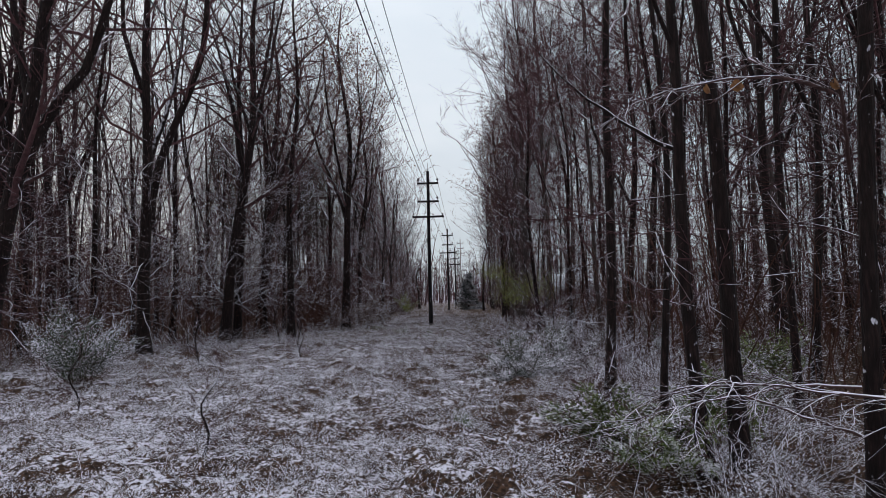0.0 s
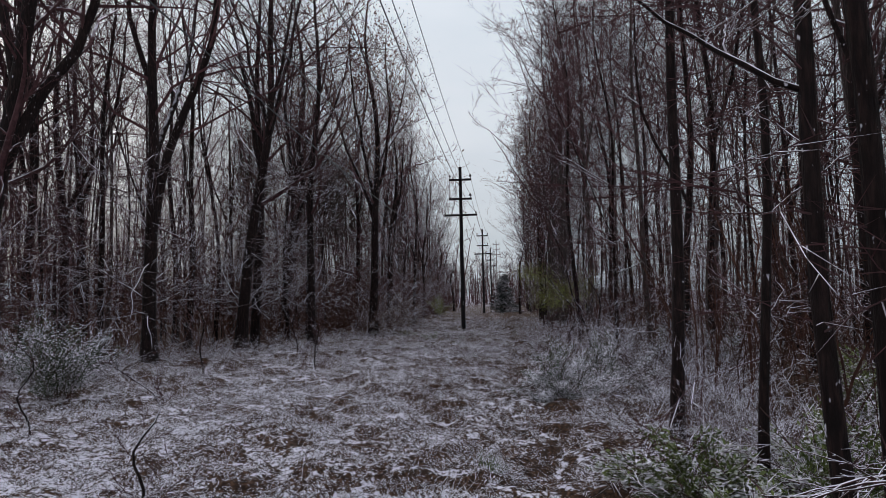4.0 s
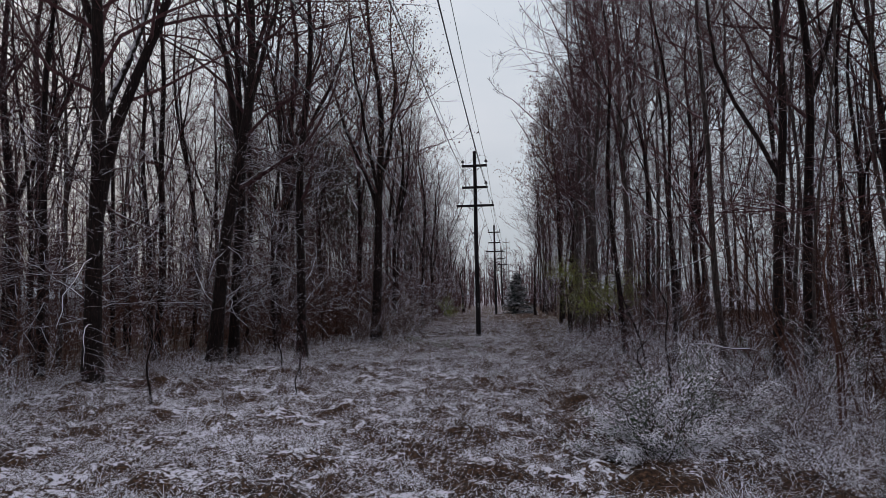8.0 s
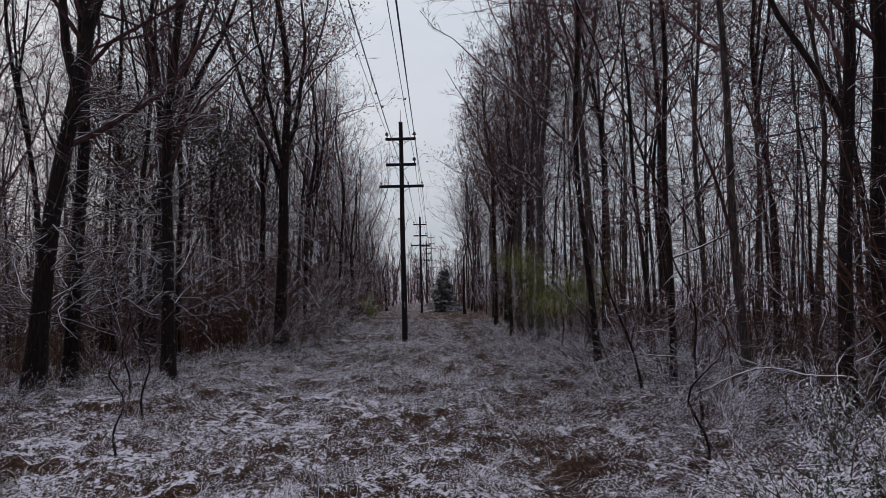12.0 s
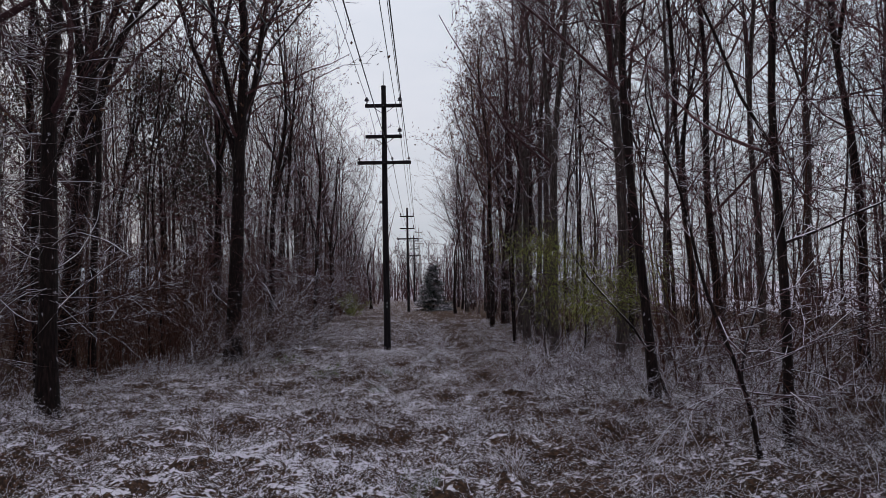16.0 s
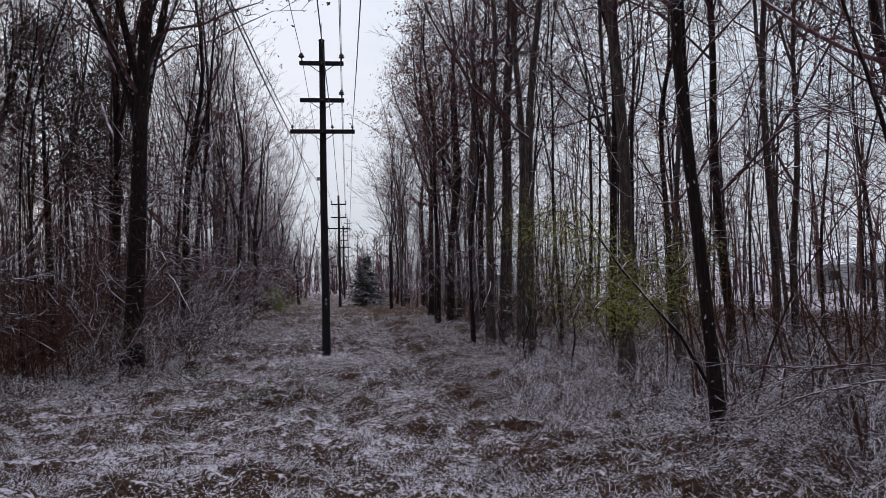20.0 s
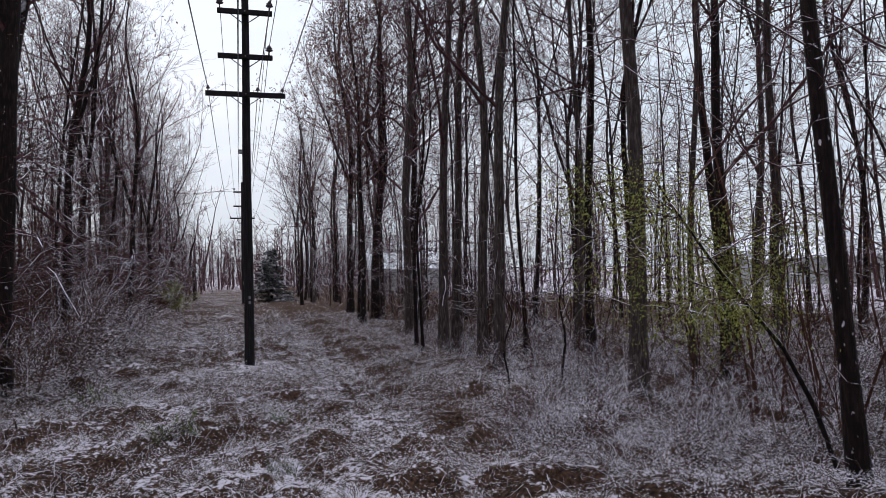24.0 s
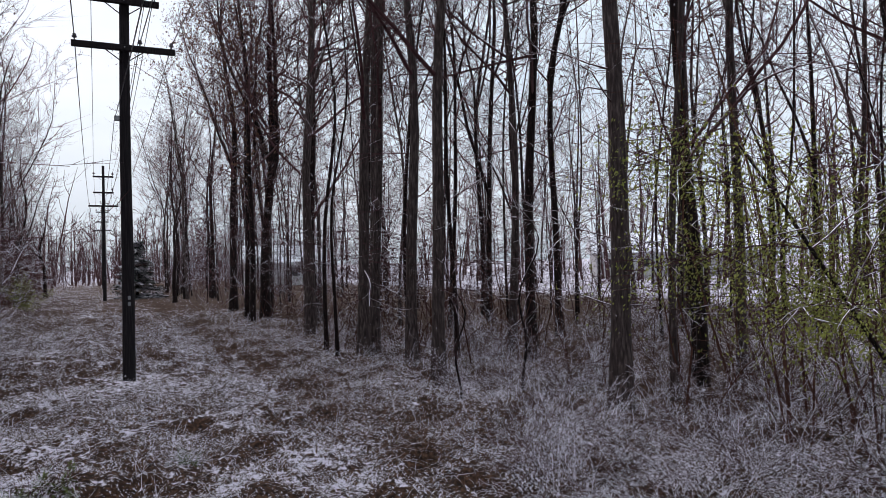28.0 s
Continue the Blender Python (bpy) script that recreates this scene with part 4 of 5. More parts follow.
def build_pole(x, y, turn, wood, height=POLE_H):
    lift = height - POLE_H
    root = new("utility_pole")
    T = Tubes()
    z = np.linspace(-0.3, height, 12)
    T.add(np.stack([0.008 * np.sin(z), 0.006 * np.cos(1.3 * z), z], -1), 0.122 - 0.0042 * z, 14)
    shaft = T.mesh("shaft", wood, True)
    part("shaft", shaft, root)
    bm = lathe([(0.095, 0), (0.09, 0.02), (0.03, 0.05)])
    cap = part("pole_cap", bm_mesh("pole_cap", bm, wood), root)
    cap.location = (0, 0, height - 0.005)
    bm = lathe([(0.012, 0), (0.010, 0.5), (0.006, 0.56)], 6)
    rod = part("top_pin", bm_mesh("top_pin", bm, STEEL), root, "thin steel pin on the pole top")
    rod.location = (0, 0, height)
    arms = []
    for za, L in zip(ARM_Z, ARM_L):
        bm = bmesh.new()
        box_bm(bm, (L, 0.095, 0.115))
        arm = part("crossarm", bm_mesh("crossarm", bm, wood, 0.008), root)
        arm.location = (0, -0.16, za + lift)
        arms.append(arm)
        for sgn in (-1, 1):
            bm = bmesh.new()
            a, b = Vector((sgn * 0.34, 0.0, -0.06)), Vector((sgn * 0.03, 0.05, -0.27))
            d = b - a
            box_bm(bm, (0.03, 0.012, d.length), Matrix.Translation((a + b) / 2) @ d.to_track_quat("Z", "Y").to_matrix().to_4x4())
            part("brace", bm_mesh("brace", bm, wood), arm)
        bm = lathe([(0.012, -0.09), (0.012, 0.09)], 8)
        bolt = part("bolt", bm_mesh("bolt", bm, STEEL), arm)
        bolt.rotation_euler = (radians(90), 0, 0)
    for i, at, tall in PINS:
        if tall:
            prof = [(0.014, 0.0), (0.014, 0.10), (0.035, 0.10), (0.085, 0.12), (0.09, 0.135), (0.045, 0.155), (0.07, 0.17), (0.075, 0.185), (0.035, 0.21), (0.045, 0.225), (0.02, 0.25)]
        else:
            prof = [(0.012, 0.0), (0.012, 0.05), (0.04, 0.05), (0.048, 0.075), (0.028, 0.095), (0.038, 0.115), (0.015, 0.13)]
        ins = part("insulator", bm_mesh("insulator", lathe(prof), PORCELAIN, 0, True), arms[i], "dark ribbed porcelain insulator")
        ins.location = (at, 0, 0.0575)
    bm = bmesh.new()
    box_bm(bm, (0.10, 0.08, 0.10))
    br = part("cable_bracket", bm_mesh("cable_bracket", bm, STEEL, 0.01), root, "small steel cable bracket")
    br.location = (-0.15, 0, 5.15 + lift)
    for zz in (1.5, 1.62):
        bm = bmesh.new()
        box_bm(bm, (0.05, 0.012, 0.07))
        tag_ob = part("marker_tag", bm_mesh("marker_tag", bm, STEEL, 0.002), root, "small metal marker tag")
        tag_ob.location = (0.02, -0.118, zz)
    root.matrix_basis = pose(x, y, float(ground_z(x, y)), 0, 0, turn)
    tagged(root, "dark creosoted utility pole with three crossarms in snowy grass" if wood is POLE_WOOD else "weathered grey utility pole far along the cut", "utility pole", "poles of the power line")
    return root


POLES = [(-2.4, -7.0, -2.5, POLE_WOOD, POLE_H), (-0.99, 41.9, -2.5, POLE_WOOD, POLE_H), (0.2, 80.2, -2.0, POLE_WOOD, POLE_H), (1.42, 113.0, -2.0, POLE_WOOD, POLE_H), (2.9, 141.0, -2.0, POLE_GREY, 12.6), (4.2, 178.0, -2.0, POLE_GREY, POLE_H)]
for p in POLES:
    build_pole(*p)


def build_wires():
    def at(p, i, off, up):
        x, y, turn, _, h = p
        c, s = math.cos(radians(turn)), math.sin(radians(turn))
        lx, ly = off, -0.16
        return np.array([x + c * lx - s * ly, y + s * lx + c * ly, ARM_Z[i] + h - POLE_H + up])
    for i, off, tall in PINS:
        T = Tubes()
        for p, q in zip(POLES, POLES[1:]):
            a, b = at(p, i, off, 0.30 if tall else 0.18), at(q, i, off, 0.30 if tall else 0.18)
            s = np.linspace(0, 1, 15)[:, None]
            w = a + (b - a) * s
            w[:, 2] -= 4 * (0.55 if p is not POLES[0] else 0.7 if tall else 1.0) * (s * (1 - s))[:, 0]
            T.add(w, np.full(15, 0.009 if tall else 0.010), 5)
        ob = new("overhead_wire", T.mesh("overhead_wire", WIRE, True))
        tagged(ob, "thin dark overhead power wire strung between poles", "wire", "overhead wires")
    T = Tubes()
    for p, q in zip(POLES, POLES[1:]):
        a, b = np.array([p[0] - 0.2, p[1], 5.15]), np.array([q[0] - 0.2, q[1], 5.15])
        s = np.linspace(0, 1, 15)[:, None]
        w = a + (b - a) * s
        w[:, 2] -= 4 * (0.5 if p is not POLES[0] else 1.1) * (s * (1 - s))[:, 0]
        T.add(w, np.full(15, 0.007), 5)
    ob = new("overhead_wire", T.mesh("overhead_wire", WIRE, True))
    tagged(ob, "lower thin cable clamped to the pole sides", "wire", "overhead wires")


build_wires()


# ---- undergrowth ----
def shrub(name, seed, H, spread, stems, droop=-0.55, n2=10, n3=2, bark=None, el=(22, 66), leafy=0):
    """A many-stemmed arching bush: each stem with its twigs is a part."""
    r = np.random.default_rng(seed)
    root = new(name)
    for k in range(stems):
        T = Tubes()
        L = H * r.uniform(0.7, 1.4)
        p0 = np.array([r.normal(0, 0.14 * spread), r.normal(0, 0.14 * spread), -0.05])
        p = curve(r, p0, rays_out(r.uniform(0, 6.28), radians(r.uniform(*el))), L, 8, droop * spread, 0.17)
        p[:, 2] = np.maximum(p[:, 2], 0.03)
        rb = 0.0022 + 0.0018 * L
        T.add(p, rb * np.linspace(1, 0.25, 9), 4)
        twigs(r, T, p[None], rb * 0.8, 0.85 * L, n2, n3, 0.75, 0.05, (0.4, 1.1), 0.55)
        stem = part("stem", T.mesh("stem", bark or SHRUB), root)
        if leafy:
            Q = Quads()
            c, d = along(np.repeat(p[None], leafy, 0), r.uniform(0.2, 1.0, leafy))
            c = c + r.normal(0, 0.13 * H, c.shape) * np.array([1, 1, 0.5])
            c[:, 2] = np.maximum(c[:, 2], 0.05)
            a = units(units(d) * 0.5 + r.normal(0, 0.7, c.shape) * np.array([1, 1, 0.5])) * (0.034 * r.uniform(0.6, 1.4, leafy))[:, None]
            Q.add(c, a, np.cross(units(a), np.array([0, 0, 1.0]) + r.normal(0, 0.35, c.shape)) * 0.017)
            part("foliage", Q.mesh("foliage", WEED_LEAF), stem, "small withered leaves under snow")
    return root


SHRUBS = [shrub("arching_shrub", 300 + k, H, sp, st) for k, (H, sp, st) in enumerate(((1.3, 1.3, 9), (1.6, 1.1, 8), (1.0, 1.5, 10), (2.0, 0.8, 6), (0.8, 1.4, 8)))]
SHRUBS += [shrub("leafy_shrub", 320 + k, H, sp, st, leafy=n) for k, (H, sp, st, n) in enumerate(((1.0, 1.3, 8, 110), (1.4, 1.0, 7, 130), (0.7, 1.5, 8, 80)))]
SHRUBS += [shrub("dome_shrub", 330, 0.75, 1.5, 20, -0.7, 14, 3, None, (25, 75))]
SHRUBS += [shrub("laden_shrub", 340 + k, H, sp, st, -0.75, 11, 4, LADEN, (20, 70)) for k, (H, sp, st) in enumerate(((1.7, 1.2, 13), (1.3, 1.4, 14)))]
used = set()
r = np.random.default_rng(21)


def add_shrub(k, x, y, rz, sc):
    if math.hypot(x - 1.75, y - 16.2) < 1.3 or math.hypot(x - 2.7, y - 17.9) < 1.0 or math.hypot(x - 2.2, y - 8.6) < 1.1:
        return
    m = Matrix.LocRotScale((x, y, float(ground_z(x, y))), Euler((0, 0, rz)), None)
    if k in used:
        ob = copy_thing(SHRUBS[k], m)
    else:
        used.add(k)
        ob = SHRUBS[k]
        ob.matrix_basis = m
        tagged(ob, "arching shrub whose bare stems are thick with snow" if k > 8 else "low dome-shaped shrub of fine frosted twigs" if k == 8 else "arching shrub with withered leaves under snow" if k > 4 else "leafless arching shrub with snow on its thin stems", "shrub", "shrubs of the undergrowth")
    ob.scale = (sc,) * 3


for _ in range(90):
    y = r.uniform(9, 50)
    x = right_edge(y) - 0.9 + abs(r.normal(0, 2.0))
    if x < path_x(y) + 1.4 or math.hypot(x + 0.3, min(0, y - 1)) < 1.5:
        continue
    add_shrub(int(r.integers(0, 5)), x, y, r.uniform(0, 6.28), r.uniform(0.5, 0.9))
for _ in range(44):
    y = r.uniform(12, 36)
    x = left_edge(y) + 2.2 - abs(r.normal(0, 3.0))
    add_shrub(int(r.integers(0, 5)), x, y, r.uniform(0, 6.28), r.uniform(0.5, 0.9))
for _ in range(60):
    y = r.uniform(27, 46)
    add_shrub(int(r.integers(0, 5)), right_edge(y) + r.uniform(1.0, 14), y, r.uniform(0, 6.28), r.uniform(0.5, 1.0))
for _ in range(75):
    y = r.uniform(28, 46)
    add_shrub(int(r.integers(5, 8)), right_edge(y) + r.uniform(-0.6, 12), y, r.uniform(0, 6.28), r.uniform(0.6, 1.1))
for _ in range(14):
    y = r.uniform(8, 26)
    add_shrub(int(r.integers(5, 8)), right_edge(y) + r.uniform(0.8, 7), y, r.uniform(0, 6.28), r.uniform(0.6, 1.0))
for _ in range(32):
    y = r.uniform(12, 35)
    add_shrub(int(r.integers(5, 8)), left_edge(y) + 2.5 - r.uniform(0, 7), y, r.uniform(0, 6.28), r.uniform(0.55, 1.0))
for x, y, k, sc in ((2.5, 31.2, 8, 1.0), (3.1, 32.4, 8, 1.1), (2.7, 33.6, 8, 1.0), (3.6, 33.9, 8, 1.0), (3.7, 31.3, 8, 1.1), (2.1, 32.6, 8, 0.8), (4.4, 32.4, 8, 1.0), (2.4, 19.4, 8, 1.0), (3.0, 17.0, 8, 1.1), (2.3, 31.8, 2, 0.9), (2.9, 32.6, 0, 0.8), (3.3, 33.9, 2, 0.9), (2.6, 33.2, 4, 1.2), (3.6, 31.6, 0, 0.8), (2.1, 30.4, 2, 0.8), (2.7, 28.6, 4, 1.1), (2.4, 26.6, 2, 0.8), (1.9, 24.2, 4, 1.0), (2.6, 21.8, 2, 0.9), (3.3, 19.6, 0, 0.8), (2.5, 13.6, 2, 1.0), (2.2, 11.6, 0, 0.8), (2.9, 6.0, 2, 1.0), (2.2, 7.6, 4, 1.0), (3.6, 9.0, 0, 1.0)):
    add_shrub(k, x, y, 1.7 * x + y, sc)
for x, y, k, sc in ((3.3, 7.0, 9, 0.8), (3.0, 10.4, 10, 0.9), (4.2, 11.6, 9, 1.0), (3.4, 14.6, 10, 1.0), (4.6, 15.8, 9, 1.1), (3.6, 17.4, 9, 1.0), (4.4, 19.0, 10, 1.1), (3.4, 20.6, 9, 1.0), (5.2, 21.4, 9, 1.1), (3.8, 22.9, 10, 1.0), (5.0, 24.6, 9, 1.0), (3.9, 26.6, 10, 1.0), (5.4, 28.2, 9, 1.0), (4.3, 31.0, 10, 0.9), (6.3, 32.6, 9, 1.0), (5.6, 35.6, 10, 1.0), (7.4, 34.2, 9, 0.9), (-7.9, 24.0, 9, 0.9), (-7.2, 27.4, 10, 0.9), (-9.6, 20.8, 9, 1.0)):
    add_shrub(k, x, y, 2.3 * x + y, sc)


def blades(seed, count, region, h0, h1, width, lean, keep=None, segs=2):
    """Bent grass blades as thin strips, count of them, in a region (x0, x1, y0, y1)."""
    r = np.random.default_rng(seed)
    x, y = r.uniform(region[0], region[1], count), r.uniform(region[2], region[3], count)
    # tufts: draw the blades together
    cell = 0.34
    cx, cy = np.floor(x / cell), np.floor(y / cell)
    h = np.sin(cx * 127.1 + cy * 311.7) * 43758.5453
    h2 = np.sin(cx * 269.5 + cy * 183.3) * 24634.6345
    tx, ty = (cx + (h - np.floor(h))) * cell, (cy + (h2 - np.floor(h2))) * cell
    pull = r.uniform(0, 0.85, count)
    x, y = x + (tx - x) * pull, y + (ty - y) * pull
    if keep is not None:
        ok = keep(x, y, r)
        x, y, tx, ty = x[ok], y[ok], tx[ok], ty[ok]
    n = len(x)
    size = 0.55 + 0.9 * np.modf(np.abs(np.sin(np.floor(tx * 7) * 12.98 + np.floor(ty * 7) * 78.2) * 437.5))[0]
    L = r.uniform(h0, h1, n) * size
    az = np.arctan2(y - ty, x - tx) + r.normal(0, 1.1, n)
    twist = r.normal(0, 0.9, n)
    out = r.uniform(0.3, 1.0, n) * lean
    base = np.stack([x, y, ground_z(x, y) - 0.02], -1)
    d = np.stack([np.cos(az), np.sin(az), np.zeros(n)], -1)
    side = np.stack([-np.sin(az), np.cos(az), np.zeros(n)], -1) * (width * r.uniform(0.6, 1.3, n))[:, None]
    rows = []
    for k in range(segs + 1):
        s = k / segs
        reach = (out * s ** 1.6 * L)[:, None]
        rise = L * (0.9 * s - 0.78 * out * s ** 2.2)
        turn_d = np.stack([np.cos(az + twist * s), np.sin(az + twist * s), np.zeros(n)], -1)
        c = base + turn_d * reach
        c[:, 2] += np.maximum(rise, 0.0) * 0.9
        w = side * (1 - 0.75 * s)
        rows.append((c - w, c + w))
    v = np.stack([q for pair in rows for q in pair], 1).reshape(-1, 3)
    b = np.arange(n)[:, None] * (2 * (segs + 1))
    f = np.concatenate([b + np.array([[2 * k, 2 * k + 1, 2 * k + 3, 2 * k + 2]]) for k in range(segs)])
    return v, f


def on_cut(x, y, r):
    """Thick in the open cut, thin under the trees and on the trodden way."""
    inside = (x > left_edge(y) + r.normal(0, 1.2, len(x)) - 1) & (x < right_edge(y) + r.normal(0, 0.8, len(x)) + 0.5)
    worn = np.exp(-((x - path_x(y) - 0.8) / 0.5) ** 2)
    return (inside | (r.random(len(x)) < 0.25)) & (r.random(len(x)) > 0.55 * worn)


for seed, count, region in ((1, 26000, (-9, 5, 3, 16)), (2, 30000, (-9, 6, 16, 34)), (3, 90000, (-8, 8, 31, 60)), (4, 12000, (-8, 8, 60, 110))):
    wide = 0.0034 if region[2] < 30 else 0.0062 if region[2] < 50 else 0.02
    v, f = blades(seed, count, region, 0.05, 0.17, wide, 1.5, on_cut, 3 if region[2] < 30 else 2)
    tagged(new("dry_grass", mesh_from("dry_grass", v, f, GRASS_OLIVE if region[2] > 30 else GRASS)), "matted dry grass bent under fresh snow", "grass", kind="stuff")


def on_way(x, y, r):
    d = x - path_x(y) - 0.6
    return (np.exp(-(d / (1.0 + 0.13 * np.clip(y - 30, 0, 12))) ** 2) * (0.25 + vnoise(x, y, 1.3, 5)) > r.random(len(x)) * 1.1)


v, f = blades(5, 130000, (-3.5, 5, 4, 60), 0.12, 0.36, 0.005, 1.2, on_way, 2)
tagged(new("brown_grass", mesh_from("brown_grass", v, f, GRASS_BROWN)), "rust-brown trampled grass along the way", "grass", kind="stuff")


def leaf_mat(seed, count, region, keep, material, name, label, size=0.028, h=0.3):
    """Low leafy weeds: small leaves at all tilts in clumps, snow lying on them."""
    r = np.random.default_rng(seed)
    x, y = r.uniform(region[0], region[1], count), r.uniform(region[2], region[3], count)
    ok = keep(x, y, r)
    x, y = x[ok], y[ok]
    n = len(x)
    top = vnoise(x, y, 0.45, 9) * h
    c = np.stack([x, y, ground_z(x, y) + top * r.uniform(0.45, 1.0, n)], -1)
    az = r.uniform(0, 6.28, n)
    a = np.stack([np.cos(az), np.sin(az), r.normal(-0.1, 0.55, n)], -1) * (size * r.uniform(0.5, 1.7, n))[:, None]
    w = np.cross(units(a), np.array([0, 0, 1.0]) + r.normal(0, 0.5, (n, 3))) * (size * r.uniform(0.16, 0.42, n))[:, None]
    Q = Quads()
    Q.add(c, a, w)
    tagged(new(name, Q.mesh(name, material)), label, "weeds", kind="stuff")


def leafy_keep(x, y, r):
    """Lumpy cover over the whole cut, with dark holes between and little of it on the way."""
    lump = vnoise(x, y, 0.45, 9) * 0.7 + vnoise(x, y, 1.7, 6) * 0.35
    worn = np.exp(-((x - path_x(y) - 0.6) / 0.8) ** 2)
    bare = 0.5 * np.exp(-((x + 1.0) ** 2 + (y - 40.9) ** 2) / 2.5)
    return (lump - 0.22 * worn - bare > 0.31 - 0.11 * np.clip((y - 25) / 5, 0, 1) + 0.10 * r.random(len(x))) & (x > left_edge(y) - 4) & (x < right_edge(y) + 1.5)


leaf_mat(61, 400000, (-9, 5, 3, 18), leafy_keep, WEED_LEAF, "leafy_weeds", "low withered leafy weeds under lumps of snow", 0.027, 0.34)
leaf_mat(64, 260000, (-8, 6, 29, 41), leafy_keep, WEED_WARM, "leafy_weeds", "low straw-brown weeds with a dusting of snow", 0.026, 0.34)
leaf_mat(62, 270000, (-12, 6, 18, 30), leafy_keep, WEED_LEAF, "leafy_weeds", "low withered leafy weeds under lumps of snow", 0.027, 0.34)
leaf_mat(63, 70000, (-5.5, 6, 40, 64), leafy_keep, WEED_WARM, "leafy_weeds", "low withered leafy weeds under lumps of snow", 0.04, 0.2)


def weeds(seed, count, region, keep, h=(0.2, 0.62)):
    r = np.random.default_rng(seed)
    x, y = r.uniform(region[0], region[1], count), r.uniform(region[2], region[3], count)
    ok = keep(x, y, r)
    x, y = x[ok], y[ok]
    n = len(x)
    L = r.uniform(h[0], h[1], n)
    T = Tubes()
    p = curves(r, np.stack([x, y, ground_z(x, y) - 0.03], -1), np.stack([r.normal(0, 0.45, n), r.normal(0, 0.45, n), np.ones(n)], -1), L, 3, -0.7, 0.25)
    T.many(p, np.array([0.003, 0.0026, 0.002, 0.0014]), 3)
    q, d = along(np.repeat(p, 4, 0), r.uniform(0.35, 1.0, n * 4))
    l = np.repeat(L, 4) * r.uniform(0.15, 0.45, n * 4)
    T.spikes(q, q + side_shoots(r, d, r.uniform(0.5, 1.4, n * 4)) * l[:, None], 0.0034)
    return T


def weed_keep(x, y, r):
    return (np.hypot(x + 1.0, y - 40.9) > 1.3) & (left_edge(y) - 3 < x) & (x < right_edge(y) + 2) & (np.abs(x - path_x(y) - 0.5) > r.uniform(0.2, 1.4, len(x)))


for seed, count, region in ((31, 4500, (-12, 6, 3, 20)), (32, 7500, (-12, 9, 20, 52))):
    T = weeds(seed, count, region, weed_keep)
    tagged(new("snowy_weeds", T.mesh("snowy_weeds", WEED)), "dead upright weed stalks coated with snow", "weeds", kind="stuff")


# ---- conifer at the far end of the cut ----
def conifer(x, y, H):
    r = np.random.default_rng(77)
    root = new("conifer")
    T = Tubes()
    T.add(np.array([[0, 0, -0.1], [0, 0, H * 0.5], [0, 0, H]]), [0.12, 0.07, 0.015], 8)
    part("trunk", T.mesh("trunk", BARK, True), root)
    Q = Quads()
    for k in range(210):
        s = r.uniform(0.0, 0.98) ** 1.25
        az = r.uniform(0, 6.28)
        L = (1 - s) ** 0.8 * H * 0.40 * r.uniform(0.7, 1.15) + 0.15
        n = int(30 + L * 60)
        t = r.uniform(0.1, 1, n)
        drop = -0.12 * t * L + 0.10 * t ** 2 * L
        c = np.stack([np.cos(az) * t * L, np.sin(az) * t * L, s * H + drop], -1) + r.normal(0, 0.05, (n, 3))
        out = np.stack([np.cos(az + r.normal(0, 0.7, n)), np.sin(az + r.normal(0, 0.7, n)), r.normal(-0.15, 0.2, n)], -1) * r.uniform(0.12, 0.28, n)[:, None]
        side = np.cross(out, np.array([0, 0, 1.0]) + r.normal(0, 0.3, (n, 3))) * 0.35
        Q.add(c, out, side)
    part("foliage", Q.mesh("foliage", NEEDLE), root)
    root.matrix_basis = pose(x, y, float(ground_z(x, y)))
    tagged(root, "dark green young conifer with snow on its boughs", "conifer")


conifer(2.55, 83.6, 4.4)


# ---- leafy bushes ----
def leafy_bush(seed, x, y, H, spread, stems, leaves, size, material, label, name="evergreen_bush", droop=-0.8, flat=0.5):
    """An arching bush whose stems carry small leaves."""
    r = np.random.default_rng(seed)
    root = new(name)
    for k in range(stems):
        T, Q = Tubes(), Quads()
        L = H * r.uniform(0.8, 1.4)
        p = curve(r, (r.normal(0, 0.2 * spread), r.normal(0, 0.2 * spread), -0.05), rays_out(r.uniform(0, 6.28), radians(r.uniform(48, 82))), L, 8, droop * spread, 0.1)
        p[:, 2] = np.maximum(p[:, 2], 0.05)
        T.add(p, 0.009 * np.linspace(1, 0.3, 9), 4)
        twigs(r, T, p[None], 0.006, L, 8, 2, flat, 0.1, (0.4, 1.0))
        stem = part("stem", T.mesh("stem", SHRUB), root)
        t = r.uniform(0.25, 1.0, leaves)
        c, d = along(np.repeat(p[None], leaves, 0), t)
        c = c + r.normal(0, 0.07 * H, (leaves, 3)) * np.array([1, 1, 0.6])
        c[:, 2] = np.maximum(c[:, 2], 0.04)
        a = units(units(d) + r.normal(0, 0.5, c.shape) + np.array([0, 0, -0.25])) * (size * r.uniform(0.7, 1.4, leaves))[:, None]
        w = np.cross(units(a), np.array([0, 0, 1.0]) + r.normal(0, 0.3, c.shape)) * size * 0.5
        Q.add(c, a, w)
        part("foliage", Q.mesh("foliage", material), stem)
    root.matrix_basis = pose(x, y, float(ground_z(x, y)))
    return tagged(root, label, "bush", "leafy bushes")


